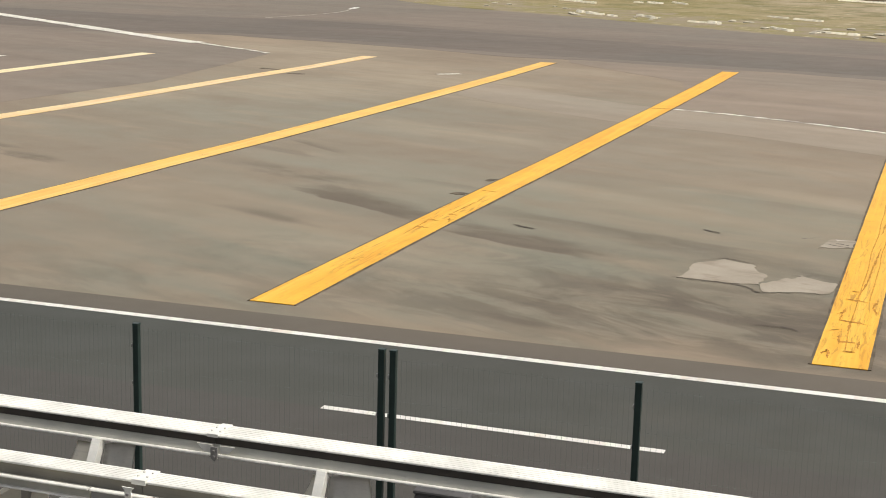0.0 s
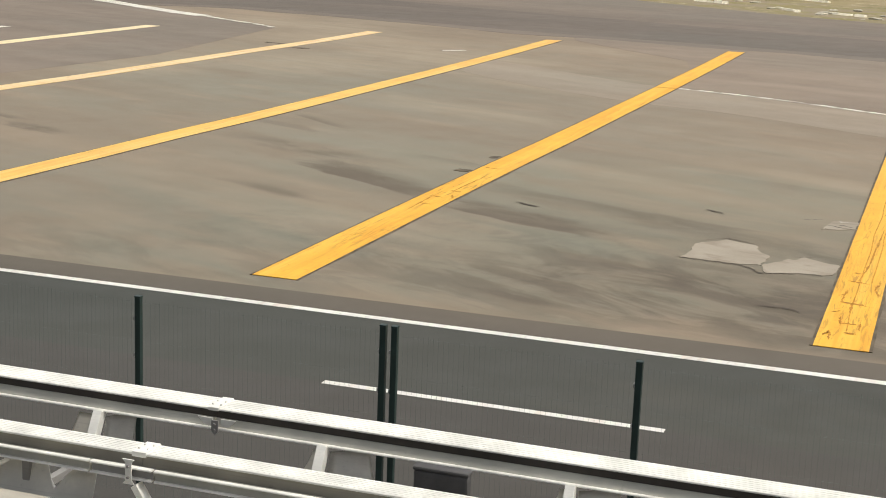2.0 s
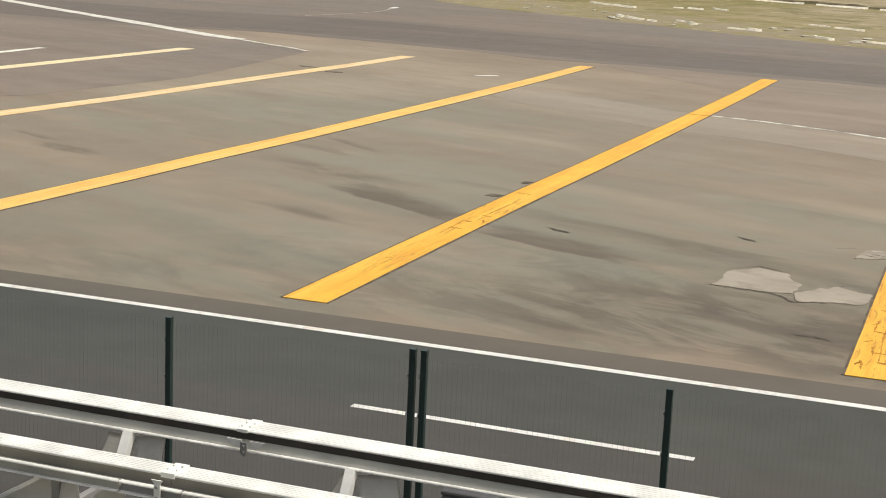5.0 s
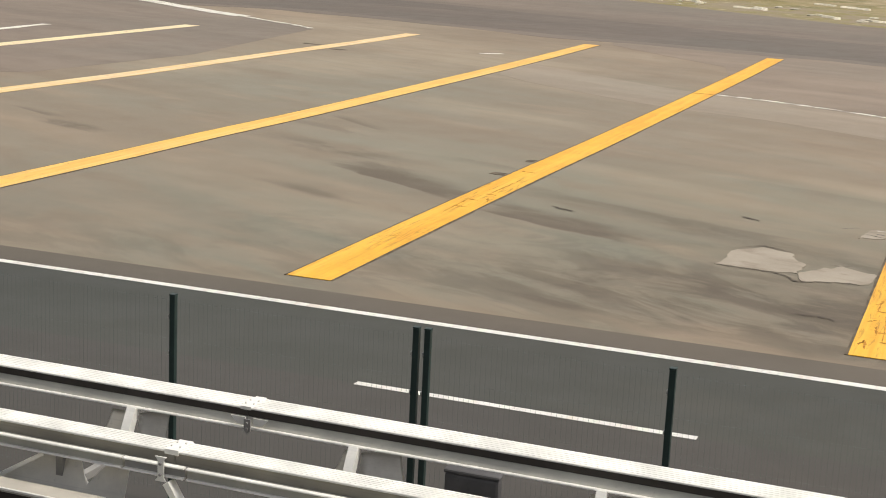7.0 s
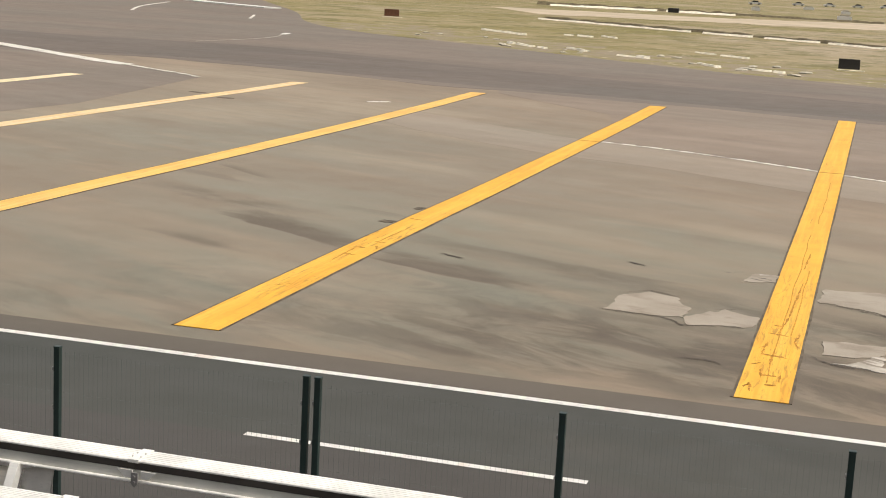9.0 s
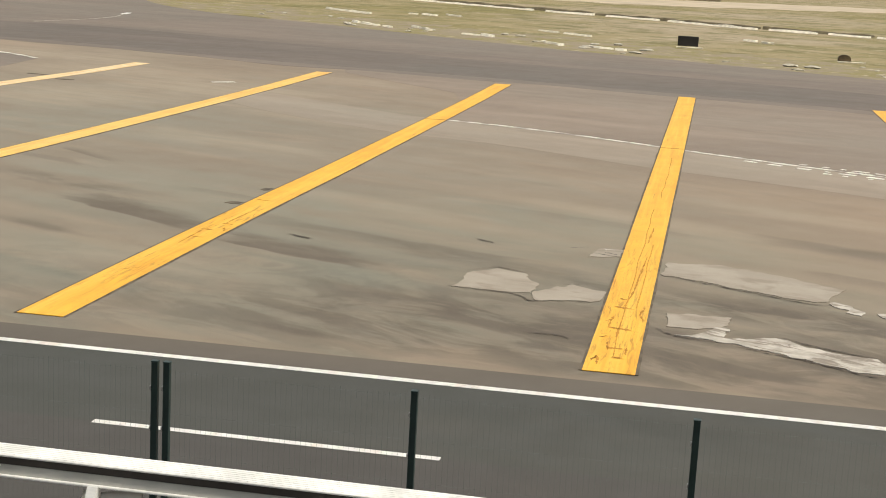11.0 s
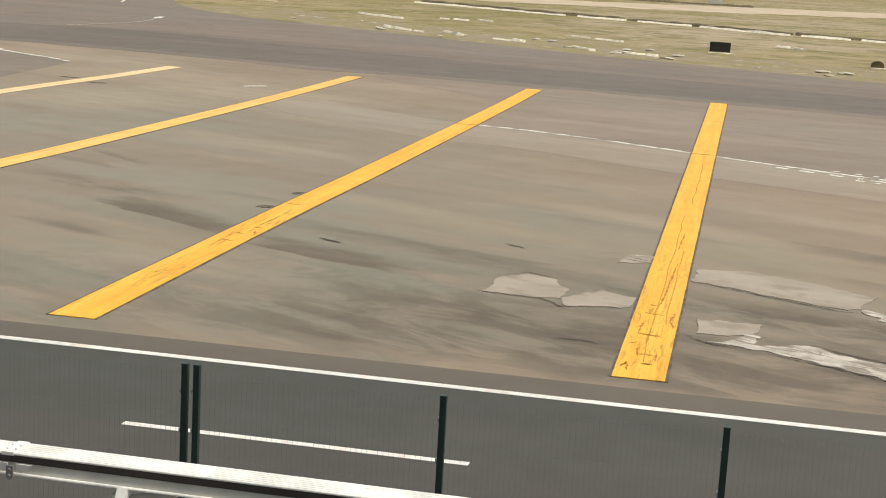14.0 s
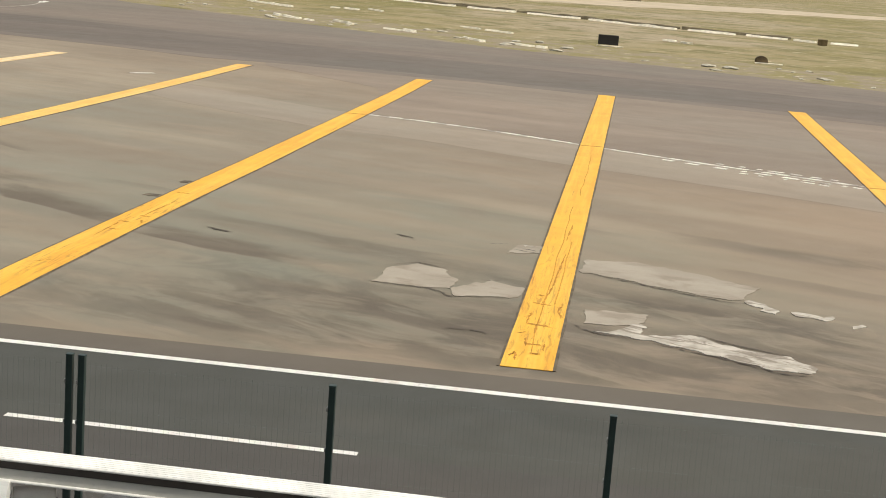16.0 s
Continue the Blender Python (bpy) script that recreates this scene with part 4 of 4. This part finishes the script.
for k, (x0, y0, x1, y1) in enumerate(((-46, 208, -23, 191), (-21.5, 189.6, -15, 186), (-13.6, 185, -7, 180.6), (-5.8, 179.4, 4, 170), (5.4, 171, 10.4, 167.8), (11.6, 168.5, 15.8, 165.6), (16.6, 166.0, 18.6, 163.2), (20.2, 164.0, 23.0, 163.6))):
    kerb_run((x0, y0), (x1, y1), 0.15, k)
for k, (x0, y0, x1, y1) in enumerate(((-66, 307, -45, 314), (-43, 313.5, -29, 312.5))):
    kerb_run((x0, y0), (x1, y1), 0.3, 20 + k)
for k, (x0, y0, x1, y1) in enumerate(((-41, 157, -34.6, 149.6), (-32, 156.3, -28.6, 155), (-31.6, 130, -27, 124.4), (-25.6, 128, -23.4, 123.2), (-20.2, 121, -17.4, 119), (-15.9, 135.6, -10.2, 129.6),
                                      (-13.4, 117, -11.4, 112.7), (-8.9, 113, -6.2, 110.8), (2.2, 141.2, 4.9, 137.2), (-28.4, 160, -26.4, 156))):
    r = random.Random(70 + k)
    at = 0.0
    while at < 0.95:
        to = min(1.0, at + r.uniform(0.2, 0.55))
        kerb_run((x0 + (x1 - x0) * at, y0 + (y1 - y0) * at + r.uniform(-0.4, 0.4)), (x0 + (x1 - x0) * to, y0 + (y1 - y0) * to), r.uniform(0.06, 0.14), 40 + k + at)
        at = to + r.uniform(0.03, 0.16)

rng = random.Random(4)


def stone_at(x, y, size):
    bm = bmesh.new()
    bmesh.ops.create_icosphere(bm, subdivisions=2, radius=size)
    s = rng.random() * 50
    for v in bm.verts:
        v.co *= 1 + 0.5 * noise.noise(v.co / size * 1.3 + Vector((s, 0, 0)))
        v.co.x *= 1.8
        v.co.z *= 0.32
    ob = part("pale_stone", bm, M_STONE)
    ob.matrix_basis = pose(x, y, -0.05 + size * 0.25, 0, 0, rng.random() * 360)
    return tagged(ob, "pale weathered stone lying in dry grass", "stone", "stones in the grass")


for k in range(46):
    u = rng.random() ** 0.8
    i = int(u * (len(GRASS_EDGE) - 50)) + 30
    x, y = GRASS_EDGE[min(i, len(GRASS_EDGE) - 1)]
    stone_at(x + rng.uniform(0.5, 3), y + rng.uniform(1.5, 14), rng.uniform(0.12, 0.34))


def board(x, y, w, h, material, label, category="board"):
    b = thing("track_board", pose(x, y, -0.05), label, category, "trackside boards")
    part("panel", boxed(-w / 2, w / 2, -0.04, 0.04, 0.12, 0.12 + h, bevel=0.02), material, b)
    for s in (-1, 1):
        part("leg", boxed(s * w * 0.38 - 0.03, s * w * 0.38 + 0.03, -0.03, 0.03, 0, 0.2), M_GALV, b)
    part("footing", boxed(-w * 0.55, w * 0.75, -0.6, -0.1, 0, 0.06, bevel=0.01), M_CONCRETE, b, "pale concrete footing")
    return b


board(-2.25, 122.0, 1.62, 0.78, M_BLACK, "black rectangular trackside board on a pale footing")
board(-58.2, 178.5, 1.9, 0.85, M_RUST, "rust-red rectangular trackside board")
M_DRUM = plain("dark_brown_drum", (0.11, 0.08, 0.042), 0.8, 1.2, 0.5)
drum = thing("half_drum", pose(9.3, 115, -0.05), "dark brown round-topped half drum on a pale footing", "drum")
part("shell", plate([(-0.45, 0.05), *[(-0.46 * math.cos(a), 0.25 + 0.3 * math.sin(a)) for a in np.linspace(0, math.pi, 12)], (0.48, 0.05)], -0.3, 0.3), M_DRUM, drum)
part("footing", boxed(-0.5, 1.5, -0.9, -0.3, 0, 0.07, bevel=0.01), M_CONCRETE, drum, "pale concrete footing")
M_TIMBER = plain("weathered_brown_timber", (0.2, 0.15, 0.075), 0.9, 2.0, 0.3, 0.3)
crate = thing("marker_block", pose(18.7, 158.2, -0.05), "small brown marker block in the grass", "block")
part("block", boxed(-0.45, 0.45, -0.4, 0.4, 0, 0.62, bevel=0.04), M_TIMBER, crate)

# red and white kerb at the far bend
kerb = thing("bend_kerb", pose(0, 0, 0), "low red and white painted kerb at the bend", "kerb")
path = spline([(-104, 203), (-94, 195.5), (-88, 189.5), (-81, 185), (-75, 181)], 4)
for k in range(len(path) - 1):
    part("kerb_block", ribbon(path[k:k + 2], 2.6, 0.14, 0.14), M_RED if k < 5 and k % 2 else M_WHITE, kerb)
marking("hook_line", spline([(-77.5, 148), (-79, 151), (-84, 163), (-90, 182)]), 0.35, M_OLDWHITE, 0.02, "worn white hook-shaped line on asphalt", uneven=0.5)
marking("short_line", line((-63, 146), (-67, 156.5)), 0.3, M_OLDWHITE, 0.02, "short worn white line on asphalt", uneven=0.5)
marking("short_line", line((-48.0, 118.2), (-48.6, 121)), 0.5, M_WHITE, 0.022, "short worn white line on asphalt", uneven=0.3)
marking("short_line", line((-21.9, 64.15), (-21.1, 65.0)), 0.3, M_OLDWHITE, 0.012, "short worn white line on asphalt", uneven=0.5)


def far_car(x, y, turn):
    car = thing("parked_car", pose(x, y, -0.05, 0, 0, turn), "small white car parked far off on the grass", "car", "parked cars")
    part("body", plate([(-2.1, 0.3), (-2.15, 0.75), (-1.3, 0.95), (1.2, 0.95), (2.1, 0.8), (2.15, 0.3)], -0.85, 0.85), M_CARWHITE, car)
    part("cabin", plate([(-1.2, 0.95), (-0.6, 1.42), (0.7, 1.42), (1.2, 0.95)], -0.72, 0.72), M_GLASS, car, "dark glazed cabin")
    for s in (-1.3, 1.3):
        for yy in (-0.8, 0.8):
            wheel = part("wheel", pipe(bmesh.new(), (s, yy - 0.1, 0.32), (s, yy + 0.1, 0.32), 0.32, 14), M_BLACK, car)
            part("rim", pipe(bmesh.new(), (s, yy - 0.11, 0.32), (s, yy + 0.11, 0.32), 0.19, 10), M_GALV, wheel)
    return car


one = far_car(-42, 520, 8)
for x, y, a in ((-30, 560, 4), (-20, 585, 12), (-10, 600, 0), (0, 640, 8), (12, 600, 3), (25, 560, 5)):
    copy_thing(one, pose(x, y, -0.05, 0, 0, a))


def white_block(x, y, w):
    b = thing("white_block", pose(x, y, -0.05, 0, 0, 6), "low white painted concrete block in far grass", "block", "white blocks")
    part("base", boxed(-w / 2, w / 2, -0.5, 0.5, 0, 0.75, bevel=0.06), M_CARWHITE, b)
    part("cap", boxed(-w * 0.35, w * 0.35, -0.4, 0.4, 0.75, 1.1, bevel=0.05), M_STONE, b, "pale stone cap")
    return b


white_block(-8.2, 338, 3.0)
white_block(-10, 420, 2.4)
white_block(-22, 470, 3.2)
white_block(-32, 400, 2.2)
post = thing("black_marker", pose(-41, 309, -0.05), "small black marker box beside a ditch", "marker")
part("box", boxed(-1.1, 1.1, -0.5, 0.5, 0, 0.9, bevel=0.08), M_BLACK, post)

track = part("dirt_track", ribbon(spline([(-60, 250), (-30, 266), (-13, 275), (2, 290), (17, 309), (35, 322), (60, 335), (110, 360)]), 34.0, -0.036, 0.004, 5.0, 0.3), M_TRACK)
tagged(track, "pale tan dirt track crossing the far grass", "dirt track", kind="structure")
verge = part("dirt_verge", ribbon([(x + 3.5, y + 6.0) for x, y in GRASS_EDGE[24:]], 15.0, -0.035, 0.004, 2.0, 0.7), M_VERGE)
tagged(verge, "dusty bare ground between asphalt and grass", "ground", kind="structure")

# unseen back of the stand, added behind the camera to block low sky
wall = part("wall_south", boxed(-60, 60, -16.6, -16.2, -0.05, 11.0), plain("unseen_wall_concrete", (0.3, 0.28, 0.25), 0.9, 0.8, 0.2, 0.3))
tagged(wall, "plain grey concrete wall, added unseen to block low sky", "wall", kind="structure")
